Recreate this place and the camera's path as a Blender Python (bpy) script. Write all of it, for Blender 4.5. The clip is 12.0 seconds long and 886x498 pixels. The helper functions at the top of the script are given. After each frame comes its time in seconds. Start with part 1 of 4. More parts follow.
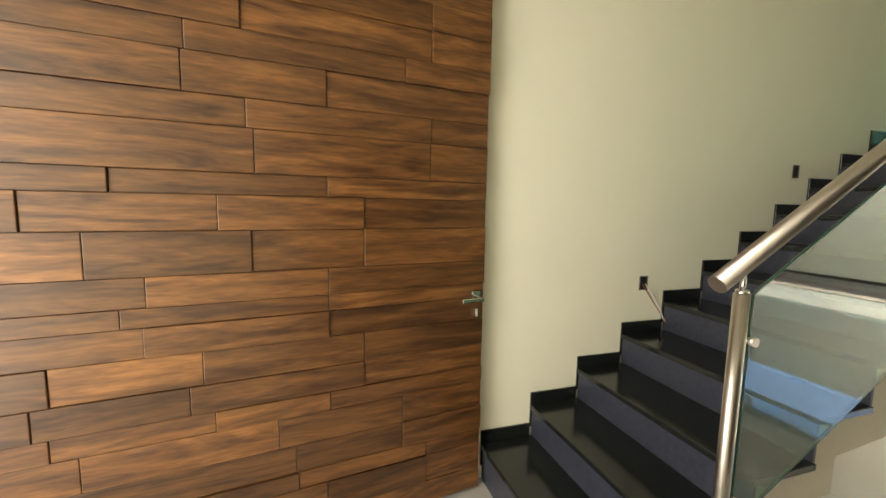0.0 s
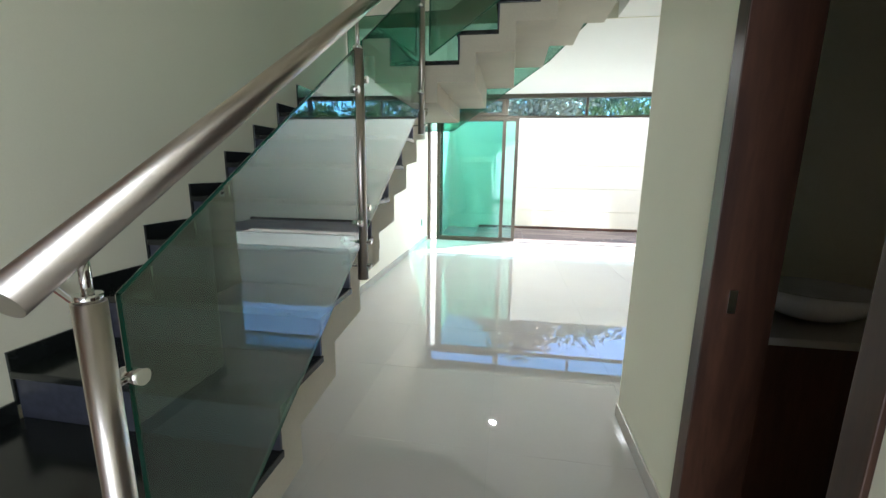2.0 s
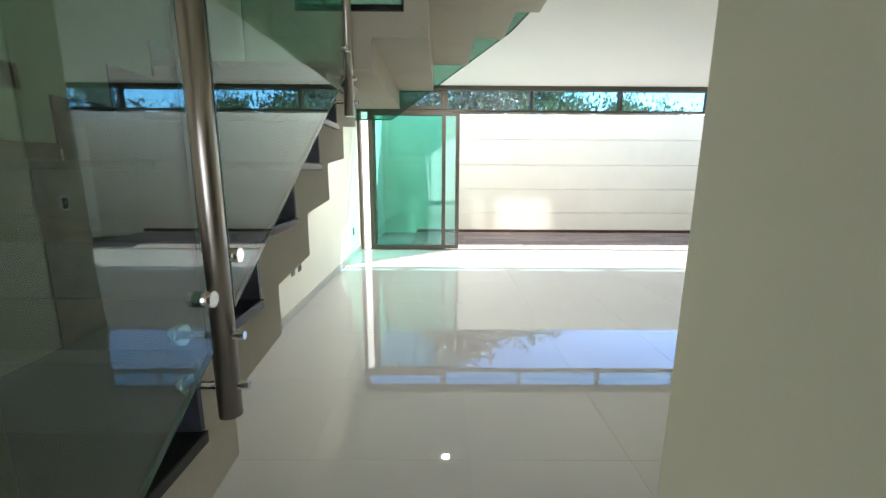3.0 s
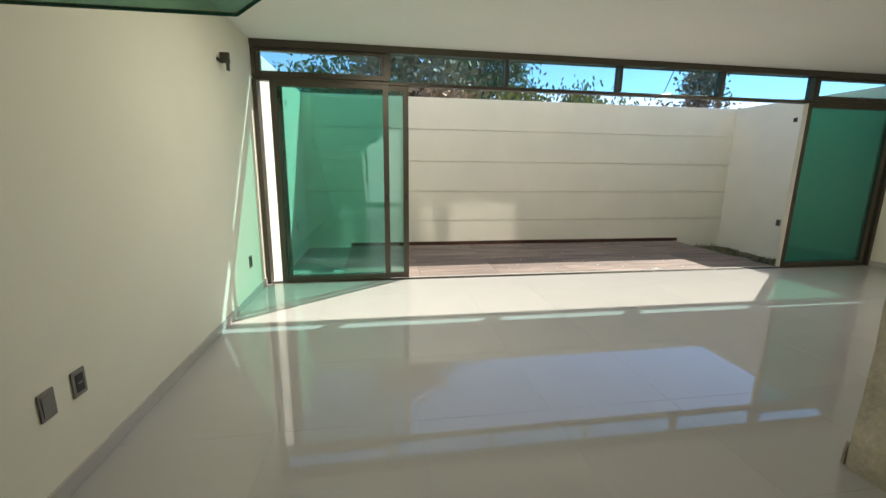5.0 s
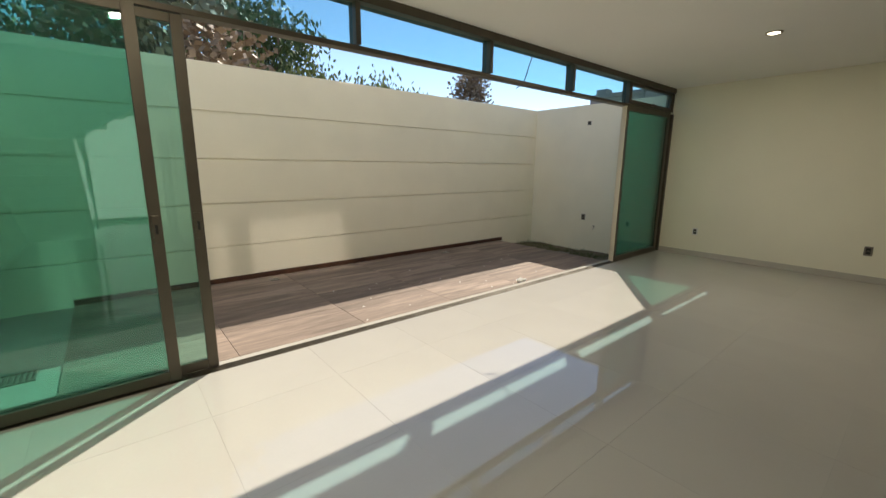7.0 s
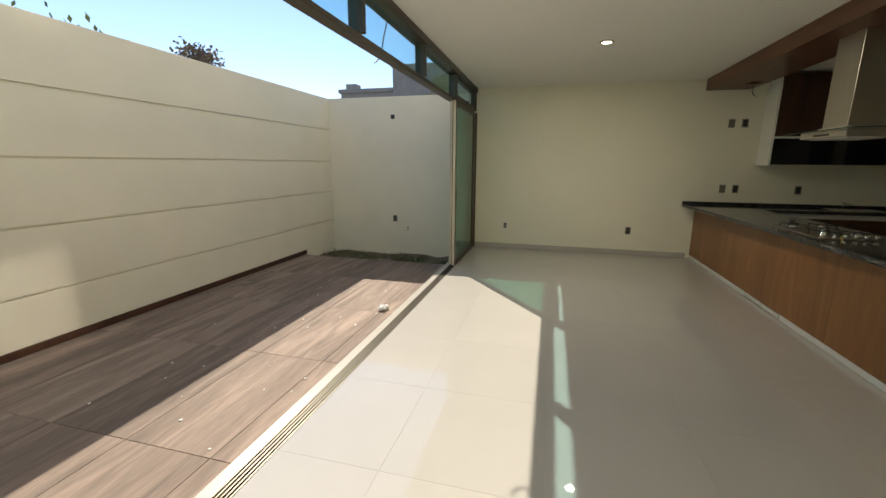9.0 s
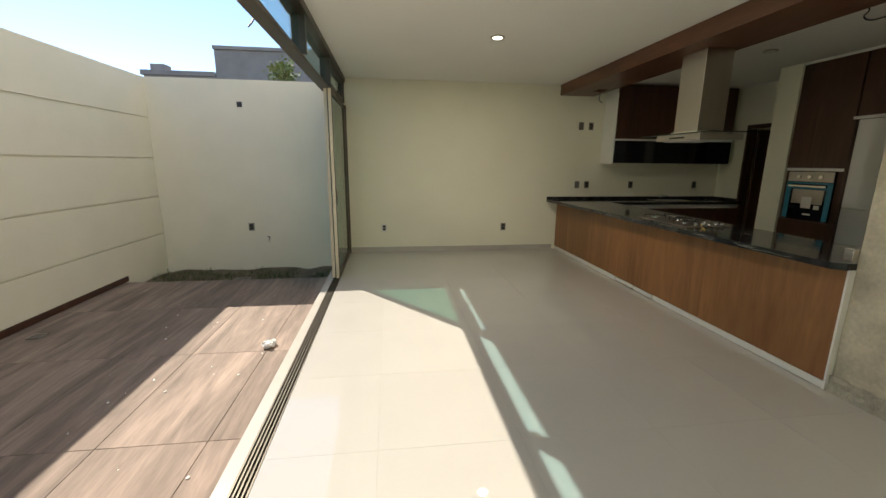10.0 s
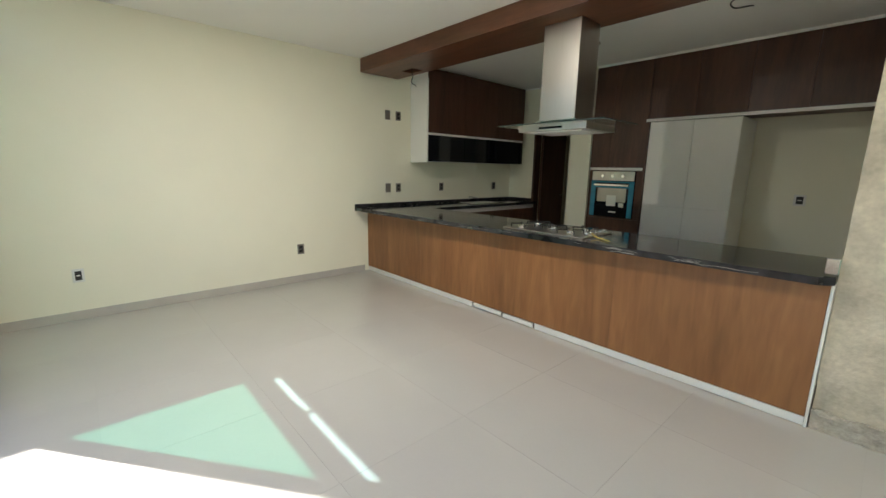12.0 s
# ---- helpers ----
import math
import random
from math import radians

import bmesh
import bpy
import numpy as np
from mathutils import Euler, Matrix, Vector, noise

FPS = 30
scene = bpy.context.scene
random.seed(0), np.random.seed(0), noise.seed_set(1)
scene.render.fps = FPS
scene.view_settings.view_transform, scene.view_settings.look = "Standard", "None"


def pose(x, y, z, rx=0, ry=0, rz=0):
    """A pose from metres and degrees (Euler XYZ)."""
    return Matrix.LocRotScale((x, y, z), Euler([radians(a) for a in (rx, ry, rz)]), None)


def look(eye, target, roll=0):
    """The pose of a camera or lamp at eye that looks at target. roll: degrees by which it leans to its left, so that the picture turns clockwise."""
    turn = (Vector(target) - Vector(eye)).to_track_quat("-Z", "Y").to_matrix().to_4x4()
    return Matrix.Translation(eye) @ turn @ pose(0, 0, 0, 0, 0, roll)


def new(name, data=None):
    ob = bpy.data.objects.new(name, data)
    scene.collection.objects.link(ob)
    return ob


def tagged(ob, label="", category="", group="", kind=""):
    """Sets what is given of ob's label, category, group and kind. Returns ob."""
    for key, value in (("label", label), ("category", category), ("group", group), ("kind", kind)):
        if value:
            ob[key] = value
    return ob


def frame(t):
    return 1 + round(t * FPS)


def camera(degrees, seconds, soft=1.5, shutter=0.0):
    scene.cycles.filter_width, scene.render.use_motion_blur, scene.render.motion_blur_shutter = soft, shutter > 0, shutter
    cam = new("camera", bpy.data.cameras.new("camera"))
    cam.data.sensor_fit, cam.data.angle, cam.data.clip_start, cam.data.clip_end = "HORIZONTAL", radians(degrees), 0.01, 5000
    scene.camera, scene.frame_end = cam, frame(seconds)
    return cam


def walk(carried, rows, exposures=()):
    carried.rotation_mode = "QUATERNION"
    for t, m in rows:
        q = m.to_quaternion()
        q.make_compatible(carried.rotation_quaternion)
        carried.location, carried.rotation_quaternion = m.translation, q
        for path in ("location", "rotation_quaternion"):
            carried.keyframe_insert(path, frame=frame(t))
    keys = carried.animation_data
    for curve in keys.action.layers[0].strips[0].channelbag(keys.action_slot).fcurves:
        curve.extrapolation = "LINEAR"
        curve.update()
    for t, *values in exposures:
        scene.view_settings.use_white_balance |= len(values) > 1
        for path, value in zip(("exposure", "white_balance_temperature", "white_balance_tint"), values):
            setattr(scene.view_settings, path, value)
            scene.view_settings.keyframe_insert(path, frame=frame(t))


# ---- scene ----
cam = camera(95.1, 12.0)

PATH = [
    (0, (1.255, 0.803, 1.483), (-0.638, 1.408, 1.259), 1.1),
    (0.5, (1.285, 0.829, 1.484), (-0.207, 2.138, 1.236), 0.3),
    (1, (1.218, 0.895, 1.458), (0.238, 2.609, 1.137), 0.6),
    (1.5, (1.142, 1.136, 1.46), (0.554, 3.009, 1.08), 0.7),
    (2, (1.02, 1.505, 1.436), (0.705, 3.441, 1.047), 0.8),
    (2.5, (0.91, 1.928, 1.421), (0.798, 3.888, 1.037), 0.7),
    (3, (0.819, 2.397, 1.431), (0.828, 4.36, 1.047), 0.3),
    (4.8, (0.746, 4.293, 1.464), (1.021, 6.233, 1.06), 0.7),
    (5, (0.757, 4.501, 1.462), (1.064, 6.436, 1.062), 0.7),
    (5.5, (0.809, 5.039, 1.481), (1.218, 6.953, 1.071), 0.6),
    (6, (0.775, 5.541, 1.477), (1.41, 7.393, 1.071), 0.6),
    (6.5, (0.733, 6.012, 1.501), (1.688, 7.721, 1.093), 0.6),
    (7, (0.634, 6.501, 1.476), (1.884, 8.011, 1.08), 0.5),
    (7.2, (0.613, 6.713, 1.53), (1.971, 8.121, 1.114), 0.8),
    (8.8, (0.886, 8.117, 1.531), (2.74, 8.74, 1.114), 0.4),
    (9, (0.947, 8.292, 1.525), (2.84, 8.789, 1.113), 0.4),
    (9.5, (1.13, 8.72, 1.438), (3.087, 8.855, 1.046), 0.5),
    (10, (1.451, 8.959, 1.527), (3.39, 8.705, 1.11), 0.5),
    (10.5, (1.911, 9.163, 1.404), (3.791, 8.601, 1.02), 0.5),
    (11, (2.417, 9.208, 1.478), (4.19, 8.376, 1.072), 0.7),
    (11.5, (3.007, 9.164, 1.42), (4.622, 8.048, 1.039), 0.9),
    (12, (3.495, 8.993, 1.44), (4.952, 7.679, 1.053), 1.0),
]
walk(cam, [(t, look(eye, target, roll)) for t, eye, target, roll in PATH], exposures=[(0, 3.8, 7000, 11), (0.5, 3.5, 6000, 10), (1.0, 3.25, 5450, 10), (1.5, 3.2, 5450, 11), (2.5, 3.15, 5700, 10), (3.2, 2.65, 5800, 10), (4.8, 1.65, 6500, 8), (5.5, 1.35, 6500, 8), (7.0, 1.25, 7100, 9), (9.0, 1.35, 7200, 10), (10.0, 1.6, 7100, 10), (11, 2.1, 7000, 10), (11.5, 2.4, 6900, 10), (12, 2.58, 6250, 10)])

# ---------------- world, sun, exposure ----------------
SUN_DIR = Vector((-0.80, -0.617, -1.0)).normalized()
world = bpy.data.worlds.new("world")
scene.world = world
world.use_nodes = True
wn, wl = world.node_tree.nodes, world.node_tree.links
sky = wn.new("ShaderNodeTexSky")
sky.sky_type = "NISHITA"
sky.sun_disc = False
sky.sun_elevation = math.asin(-SUN_DIR.z)
sky.sun_rotation = math.atan2(-SUN_DIR.x, -SUN_DIR.y)
sky.altitude = 2500
sky.dust_density = 0.15
sky.ozone_density = 2.0
wn["Background"].inputs["Strength"].default_value = 0.095
wl.new(sky.outputs["Color"], wn["Background"].inputs["Color"])
sun = new("sun", bpy.data.lights.new("sun", "SUN"))
sun.data.energy, sun.data.angle, sun.data.color = 2.6, radians(0.5), (1.0, 0.95, 0.87)
# the lit downlights
for lx, ly in ((6.0, 7.8), (0.9, 7.8)):
    spot = new("downlight_lamp", bpy.data.lights.new("downlight_lamp", "AREA"))
    spot.data.shape, spot.data.size, spot.data.energy, spot.data.color = "DISK", 0.10, 9, (1.0, 0.93, 0.80)
    spot.matrix_world = look((lx, ly, 2.815), (lx, ly, 0))
# added lamp, stands in for daylight through the open entrance behind the walker
entry = new("entrance_daylight_lamp", bpy.data.lights.new("entrance_daylight_lamp", "AREA"))
entry.data.shape, entry.data.size, entry.data.size_y, entry.data.energy, entry.data.color = "RECTANGLE", 1.4, 2.6, 7.0, (1.0, 0.98, 0.92)
entry.matrix_world = look((0.86, -0.74, 1.4), (0.9, 3.0, 1.4))
# added lamp stands in for sun that upstairs windows reflect onto the garden wall
patch_lamp = new("sun_patch_lamp", bpy.data.lights.new("sun_patch_lamp", "AREA"))
patch_lamp.data.shape, patch_lamp.data.size, patch_lamp.data.size_y, patch_lamp.data.energy, patch_lamp.data.color = "RECTANGLE", 2.5, 3.3, 4.6, (1.0, 0.95, 0.87)
patch_lamp.data.spread = radians(1.5)
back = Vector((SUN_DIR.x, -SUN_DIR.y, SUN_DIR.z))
patch_lamp.matrix_world = look(Vector((5.5, 9.70, 4.9)) - back * 2.6, Vector((5.5, 9.70, 4.9)))
sun.matrix_world = look((12, 14, 14), Vector((12, 14, 14)) + SUN_DIR)


# ---------------- materials ----------------
def mat(name, color, rough=0.6, metal=0.0, vary=0.08, scale=6.0, fine=90.0, bump=0.05, stretch=(1, 1, 1),
        spec=0.5, island=0.0, second=None, contrast=0.5, coat=0.0, roughvar=0.0):
    """A surface with stains at a large scale and grain at a fine one."""
    m = bpy.data.materials.new(name)
    m.use_nodes = True
    n, l = m.node_tree.nodes, m.node_tree.links
    b = n["Principled BSDF"]
    b.inputs["Roughness"].default_value, b.inputs["Metallic"].default_value = rough, metal
    b.inputs["Specular IOR Level"].default_value = spec
    b.inputs["Coat Weight"].default_value = coat
    b.inputs["Coat Roughness"].default_value = 0.08
    tc, mp = n.new("ShaderNodeTexCoord"), n.new("ShaderNodeMapping")
    mp.inputs["Scale"].default_value = stretch
    l.new(tc.outputs["Object"], mp.inputs["Vector"])
    info = n.new("ShaderNodeObjectInfo")
    add = n.new("ShaderNodeVectorMath")
    add.operation = "MULTIPLY_ADD"
    add.inputs[1].default_value = (17.0, 11.0, 23.0)
    l.new(info.outputs["Random"], add.inputs[0])
    l.new(mp.outputs["Vector"], add.inputs[2])
    big, small = n.new("ShaderNodeTexNoise"), n.new("ShaderNodeTexNoise")
    for tex, s, d in ((big, scale, 5), (small, fine, 3)):
        tex.inputs["Scale"].default_value, tex.inputs["Detail"].default_value = s, d
        l.new(add.outputs["Vector"], tex.inputs["Vector"])
    ramp = n.new("ShaderNodeValToRGB")
    ramp.color_ramp.elements[0].position, ramp.color_ramp.elements[1].position = 0.5 - contrast / 2, 0.5 + contrast / 2
    c = np.array(color)
    c2 = np.array(second) if second else c * (1 + vary)
    ramp.color_ramp.elements[0].color = (*(c if second else c * (1 - vary)), 1)
    ramp.color_ramp.elements[1].color = (*np.clip(c2, 0, 1), 1)
    l.new(big.outputs["Fac"], ramp.inputs["Fac"])
    mix = n.new("ShaderNodeMixRGB")
    mix.blend_type = "MULTIPLY"
    mix.inputs["Fac"].default_value = min(1.0, vary * 2.5)
    l.new(ramp.outputs["Color"], mix.inputs["Color1"])
    l.new(small.outputs["Color"], mix.inputs["Color2"])
    gray = n.new("ShaderNodeRGBToBW")
    l.new(small.outputs["Color"], gray.inputs["Color"])
    lift = n.new("ShaderNodeMath")
    lift.operation = "ADD"
    lift.inputs[1].default_value = 0.5
    l.new(gray.outputs["Val"], lift.inputs[0])
    l.new(lift.outputs["Value"], mix.inputs["Color2"])
    out = mix.outputs["Color"]
    if island:
        hsv, rng = n.new("ShaderNodeHueSaturation"), n.new("ShaderNodeMapRange")
        rng.inputs["To Min"].default_value, rng.inputs["To Max"].default_value = 1 - island, 1 + island
        l.new(info.outputs["Random"], rng.inputs["Value"])
        l.new(rng.outputs["Result"], hsv.inputs["Value"])
        l.new(out, hsv.inputs["Color"])
        out = hsv.outputs["Color"]
    l.new(out, b.inputs["Base Color"])
    if roughvar:
        rr = n.new("ShaderNodeMapRange")
        rr.inputs["To Min"].default_value, rr.inputs["To Max"].default_value = max(0.0, rough - roughvar), rough + roughvar
        l.new(big.outputs["Fac"], rr.inputs["Value"])
        l.new(rr.outputs["Result"], b.inputs["Roughness"])
    if bump:
        bp = n.new("ShaderNodeBump")
        bp.inputs["Strength"].default_value, bp.inputs["Distance"].default_value = bump, 0.01
        l.new(small.outputs["Fac"], bp.inputs["Height"])
        l.new(bp.outputs["Normal"], b.inputs["Normal"])
    return m


def wood(name, dark, light, along, rough=0.4, ring=9.0, island=0.0, coat=0.0, wave=0.0, pores=0.35, swirl=1.5):
    """Timber or veneer with long figure along one axis and fine pores."""
    m = bpy.data.materials.new(name)
    m.use_nodes = True
    n, l = m.node_tree.nodes, m.node_tree.links
    b = n["Principled BSDF"]
    b.inputs["Roughness"].default_value = rough
    b.inputs["Coat Weight"].default_value, b.inputs["Coat Roughness"].default_value = coat, 0.15
    tc, info = n.new("ShaderNodeTexCoord"), n.new("ShaderNodeObjectInfo")
    mp = n.new("ShaderNodeMapping")
    s = [1.0, 1.0, 1.0]
    s["xyz".index(along)] = 0.13
    mp.inputs["Scale"].default_value = s
    l.new(tc.outputs["Object"], mp.inputs["Vector"])
    add = n.new("ShaderNodeVectorMath")
    add.operation = "MULTIPLY_ADD"
    add.inputs[1].default_value = (31.0, 19.0, 27.0)
    l.new(info.outputs["Random"], add.inputs[0])
    l.new(mp.outputs["Vector"], add.inputs[2])
    fig, pore, soft = (n.new("ShaderNodeTexNoise") for _ in range(3))
    for tex, sc, dt, dist in ((fig, ring, 9, swirl), (pore, ring * 9, 5, 0.5), (soft, ring * 0.3, 2, 1.2)):
        tex.inputs["Scale"].default_value, tex.inputs["Detail"].default_value, tex.inputs["Distortion"].default_value = sc, dt, dist
        l.new(add.outputs["Vector"], tex.inputs["Vector"])
    ramp = n.new("ShaderNodeValToRGB")
    e = ramp.color_ramp.elements
    e[0].position, e[1].position = 0.3, 0.72
    e[0].color, e[1].color = (*dark, 1), (*light, 1)
    mid = e.new(0.5)
    mid.color = (*[d * 0.55 + q * 0.45 for d, q in zip(dark, light)], 1)
    figure = fig.outputs["Fac"]
    if wave:
        # flame-like growth rings, bent by a slow warp
        band, blend = n.new("ShaderNodeTexWave"), n.new("ShaderNodeMix")
        band.bands_direction = "Z"
        for key, value in (("Scale", 3.2), ("Distortion", 16.0), ("Detail", 5.0), ("Detail Scale", 1.6), ("Detail Roughness", 0.6)):
            band.inputs[key].default_value = value
        l.new(add.outputs["Vector"], band.inputs["Vector"])
        blend.inputs["Factor"].default_value = wave
        l.new(figure, blend.inputs["A"])
        l.new(band.outputs["Fac"], blend.inputs["B"])
        figure = blend.outputs["Result"]
    l.new(figure, ramp.inputs["Fac"])
    mul, mul2 = n.new("ShaderNodeMixRGB"), n.new("ShaderNodeMixRGB")
    for x, tex, f in ((mul, pore, pores), (mul2, soft, 0.55)):
        x.blend_type = "OVERLAY"
        x.inputs["Fac"].default_value = f
        l.new(tex.outputs["Fac"], x.inputs["Color2"])
    l.new(ramp.outputs["Color"], mul.inputs["Color1"])
    l.new(mul.outputs["Color"], mul2.inputs["Color1"])
    out = mul2.outputs["Color"]
    if island:
        hsv, rng = n.new("ShaderNodeHueSaturation"), n.new("ShaderNodeMapRange")
        rng.inputs["To Min"].default_value, rng.inputs["To Max"].default_value = 1 - island, 1 + island
        l.new(info.outputs["Random"], rng.inputs["Value"])
        l.new(rng.outputs["Result"], hsv.inputs["Value"])
        l.new(out, hsv.inputs["Color"])
        out = hsv.outputs["Color"]
    l.new(out, b.inputs["Base Color"])
    bp = n.new("ShaderNodeBump")
    bp.inputs["Strength"].default_value, bp.inputs["Distance"].default_value = 0.12, 0.004
    l.new(pore.outputs["Fac"], bp.inputs["Height"])
    l.new(bp.outputs["Normal"], b.inputs["Normal"])
    return m


def glass(name, tint, gloss=1.0, base=0.045):
    """Thin sheet: tinted light goes straight through, the rest mirrors by Fresnel."""
    m = bpy.data.materials.new(name)
    m.use_nodes = True
    n, l = m.node_tree.nodes, m.node_tree.links
    n.remove(n["Principled BSDF"])
    tr, gl, fr, mx = n.new("ShaderNodeBsdfTransparent"), n.new("ShaderNodeBsdfGlossy"), n.new("ShaderNodeLayerWeight"), n.new("ShaderNodeMixShader")
    pw, sc = n.new("ShaderNodeMath"), n.new("ShaderNodeMath")
    pw.operation, pw.inputs[1].default_value = "POWER", 5.0
    sc.operation, sc.inputs[1].default_value, sc.inputs[2].default_value = "MULTIPLY_ADD", 0.9, base
    tr.inputs["Color"].default_value = (*tint, 1)
    gl.inputs["Roughness"].default_value = 0.0
    gl.inputs["Color"].default_value = (gloss, gloss, gloss, 1)
    fr.inputs["Blend"].default_value = 0.5
    l.new(fr.outputs["Facing"], pw.inputs[0])
    l.new(pw.outputs["Value"], sc.inputs[0])
    l.new(sc.outputs["Value"], mx.inputs["Fac"])
    l.new(tr.outputs["BSDF"], mx.inputs[1])
    l.new(gl.outputs["BSDF"], mx.inputs[2])
    l.new(mx.outputs["Shader"], n["Material Output"].inputs["Surface"])
    return m


def glow(name, color, strength):
    m = bpy.data.materials.new(name)
    m.use_nodes = True
    b = m.node_tree.nodes["Principled BSDF"]
    b.inputs["Base Color"].default_value = (*color, 1)
    b.inputs["Emission Color"].default_value = (*color, 1)
    b.inputs["Emission Strength"].default_value = strength
    return m


PLASTER = mat("cream_plaster", (0.84, 0.81, 0.66), 0.75, vary=0.03, scale=1.2, fine=140, bump=0.06)
CEIL = mat("white_ceiling", (0.89, 0.88, 0.83), 0.8, vary=0.02, scale=0.9, fine=120, bump=0.03)
OUTWALL = mat("garden_stucco", (0.84, 0.79, 0.66), 0.85, vary=0.04, scale=1.5, fine=160, bump=0.12)
TILE = mat("polished_porcelain", (0.47, 0.45, 0.416), 0.0, vary=0.02, scale=2.5, fine=60, bump=0.0, spec=0.85, island=0.012)
GROUT = mat("grey_grout", (0.36, 0.345, 0.32), 0.8, vary=0.1)
BASE = mat("porcelain_skirting", (0.50, 0.47, 0.42), 0.2, vary=0.05, scale=4)
CONC = mat("raw_concrete", (0.53, 0.47, 0.37), 0.85, vary=0.26, scale=5, fine=34, bump=0.5)
GROUTSCAR = mat("broken_mortar", (0.40, 0.365, 0.30), 0.9, vary=0.25, scale=9, fine=60, bump=0.5)
STAIRCONC = mat("stair_plaster", (0.50, 0.46, 0.36), 0.8, vary=0.06, scale=3, fine=90, bump=0.12)
GRANITE = mat("black_granite", (0.012, 0.014, 0.013), 0.16, vary=0.4, scale=30, fine=220, bump=0.0, spec=0.5)
RISER = mat("grey_granite_riser", (0.035, 0.038, 0.055), 0.35, vary=0.35, scale=40, fine=260, bump=0.02)
STEEL = mat("brushed_steel", (0.52, 0.48, 0.44), 0.3, 1.0, vary=0.05, scale=8, fine=180, bump=0.03, stretch=(1, 1, 0.05))
RIM = mat("satin_lamp_rim", (0.42, 0.37, 0.28), 0.35, 0.4, vary=0.03, bump=0)
CHROME = mat("polished_chrome", (0.75, 0.75, 0.74), 0.12, 1.0, vary=0.02, bump=0)
ALU = mat("bronze_aluminium", (0.105, 0.09, 0.069), 0.42, 0.6, vary=0.05, scale=10, fine=200, bump=0.01)
# near black: the shade inside the track grooves is put into this colour
TRACKSHADE = mat("track_groove_shade", (0.028, 0.021, 0.02), 0.6, vary=0.1)
STRIP = mat("pale_edge_strip", (0.62, 0.56, 0.42), 0.5, vary=0.04)
GREEN = glass("green_tinted_glass", (0.61, 0.85, 0.805))
CLEAR = glass("clear_glass", (0.94, 0.97, 0.965))
CLERESTORY = glass("pale_blue_glass", (0.68, 0.87, 0.90))
GREENDEEP = glass("deep_green_glass", (0.48, 0.77, 0.71))
RAILGLASS = glass("railing_glass", (0.46, 0.65, 0.58), 1.0, 0.11)
CANOPYEDGE = mat("canopy_glass_edge", (0.03, 0.045, 0.04), 0.2, vary=0.1, bump=0)
GLASSEDGE = mat("glass_cut_edge", (0.012, 0.085, 0.055), 0.15, vary=0.1)
PAROTA = wood("tropical_door_wood", (0.055, 0.021, 0.007), (0.185, 0.079, 0.023), "y", 0.36, 12.0, island=0.30, coat=0.2, wave=0.2, pores=0.55, swirl=3.2)
VENEER = wood("cedar_veneer", (0.20, 0.086, 0.030), (0.30, 0.135, 0.050), "z", 0.42, 2.6)
DARKVENEER = wood("dark_walnut_veneer", (0.055, 0.022, 0.012), (0.095, 0.040, 0.022), "z", 0.4, 6.0)
BEAMWOOD = wood("beam_veneer", (0.10, 0.038, 0.018), (0.16, 0.065, 0.032), "x", 0.4, 5.0)
FRAMEWOOD = wood("door_frame_wood", (0.030, 0.012, 0.007), (0.075, 0.032, 0.018), "z", 0.4, 9.0)
WHITELAC = mat("white_lacquer", (0.85, 0.84, 0.80), 0.3, vary=0.015, scale=2, bump=0.0)
BLACKGLASS = mat("black_back_painted_glass", (0.006, 0.007, 0.010), 0.06, vary=0.1, bump=0)
COUNTER = mat("veined_black_granite", (0.010, 0.010, 0.011), 0.09, vary=0.3, scale=9, fine=120, bump=0, second=(0.045, 0.045, 0.048), contrast=0.35)
VEIN = mat("white_granite_vein", (0.45, 0.43, 0.40), 0.15, vary=0.2, bump=0)
WHITEP = mat("white_plastic", (0.75, 0.74, 0.70), 0.35, vary=0.02, bump=0)
GREYP = mat("grey_plate", (0.22, 0.20, 0.17), 0.4, 0.3, vary=0.05, bump=0)
BLACKP = mat("black_plastic", (0.015, 0.015, 0.015), 0.45, vary=0.1, bump=0)
COPPER = mat("red_wire", (0.35, 0.12, 0.08), 0.5, vary=0.1, bump=0)
DECK = wood("wood_look_tile", (0.16, 0.118, 0.094), (0.33, 0.245, 0.195), "x", 0.8, 5.0, island=0.12)
DIRT = mat("dry_soil", (0.16, 0.125, 0.085), 0.95, vary=0.3, scale=5, fine=60, bump=0.6)
GRASS = mat("dry_grass", (0.085, 0.10, 0.035), 0.8, vary=0.3, scale=12, fine=60, bump=0.2, island=0.2)
PAVE = mat("cement_paving", (0.33, 0.31, 0.27), 0.9, vary=0.12, scale=3, fine=50, bump=0.2)
LAMPGLOW = glow("downlight_glow", (1.0, 0.93, 0.78), 2.0)
LEAF = mat("green_leaves", (0.12, 0.18, 0.06), 0.6, vary=0.3, scale=1.2, fine=9, bump=0, island=0.2)
LEAFRED = mat("bronze_leaves", (0.26, 0.19, 0.13), 0.6, vary=0.35, scale=1.5, fine=9, bump=0)
WILLOW = mat("willow_leaves", (0.20, 0.23, 0.07), 0.6, vary=0.3, scale=1.0, fine=9, bump=0)
BARK = mat("brown_bark", (0.10, 0.075, 0.05), 0.9, vary=0.25, bump=0.4)
FARWALL = mat("grey_block_wall", (0.30, 0.28, 0.27), 0.9, vary=0.12, scale=2, fine=30, bump=0.2)
CERAMIC = mat("white_ceramic", (0.78, 0.77, 0.74), 0.1, vary=0.01, bump=0)
FILM = mat("blue_protective_film", (0.05, 0.25, 0.36), 0.2, vary=0.15, scale=14, bump=0.1)


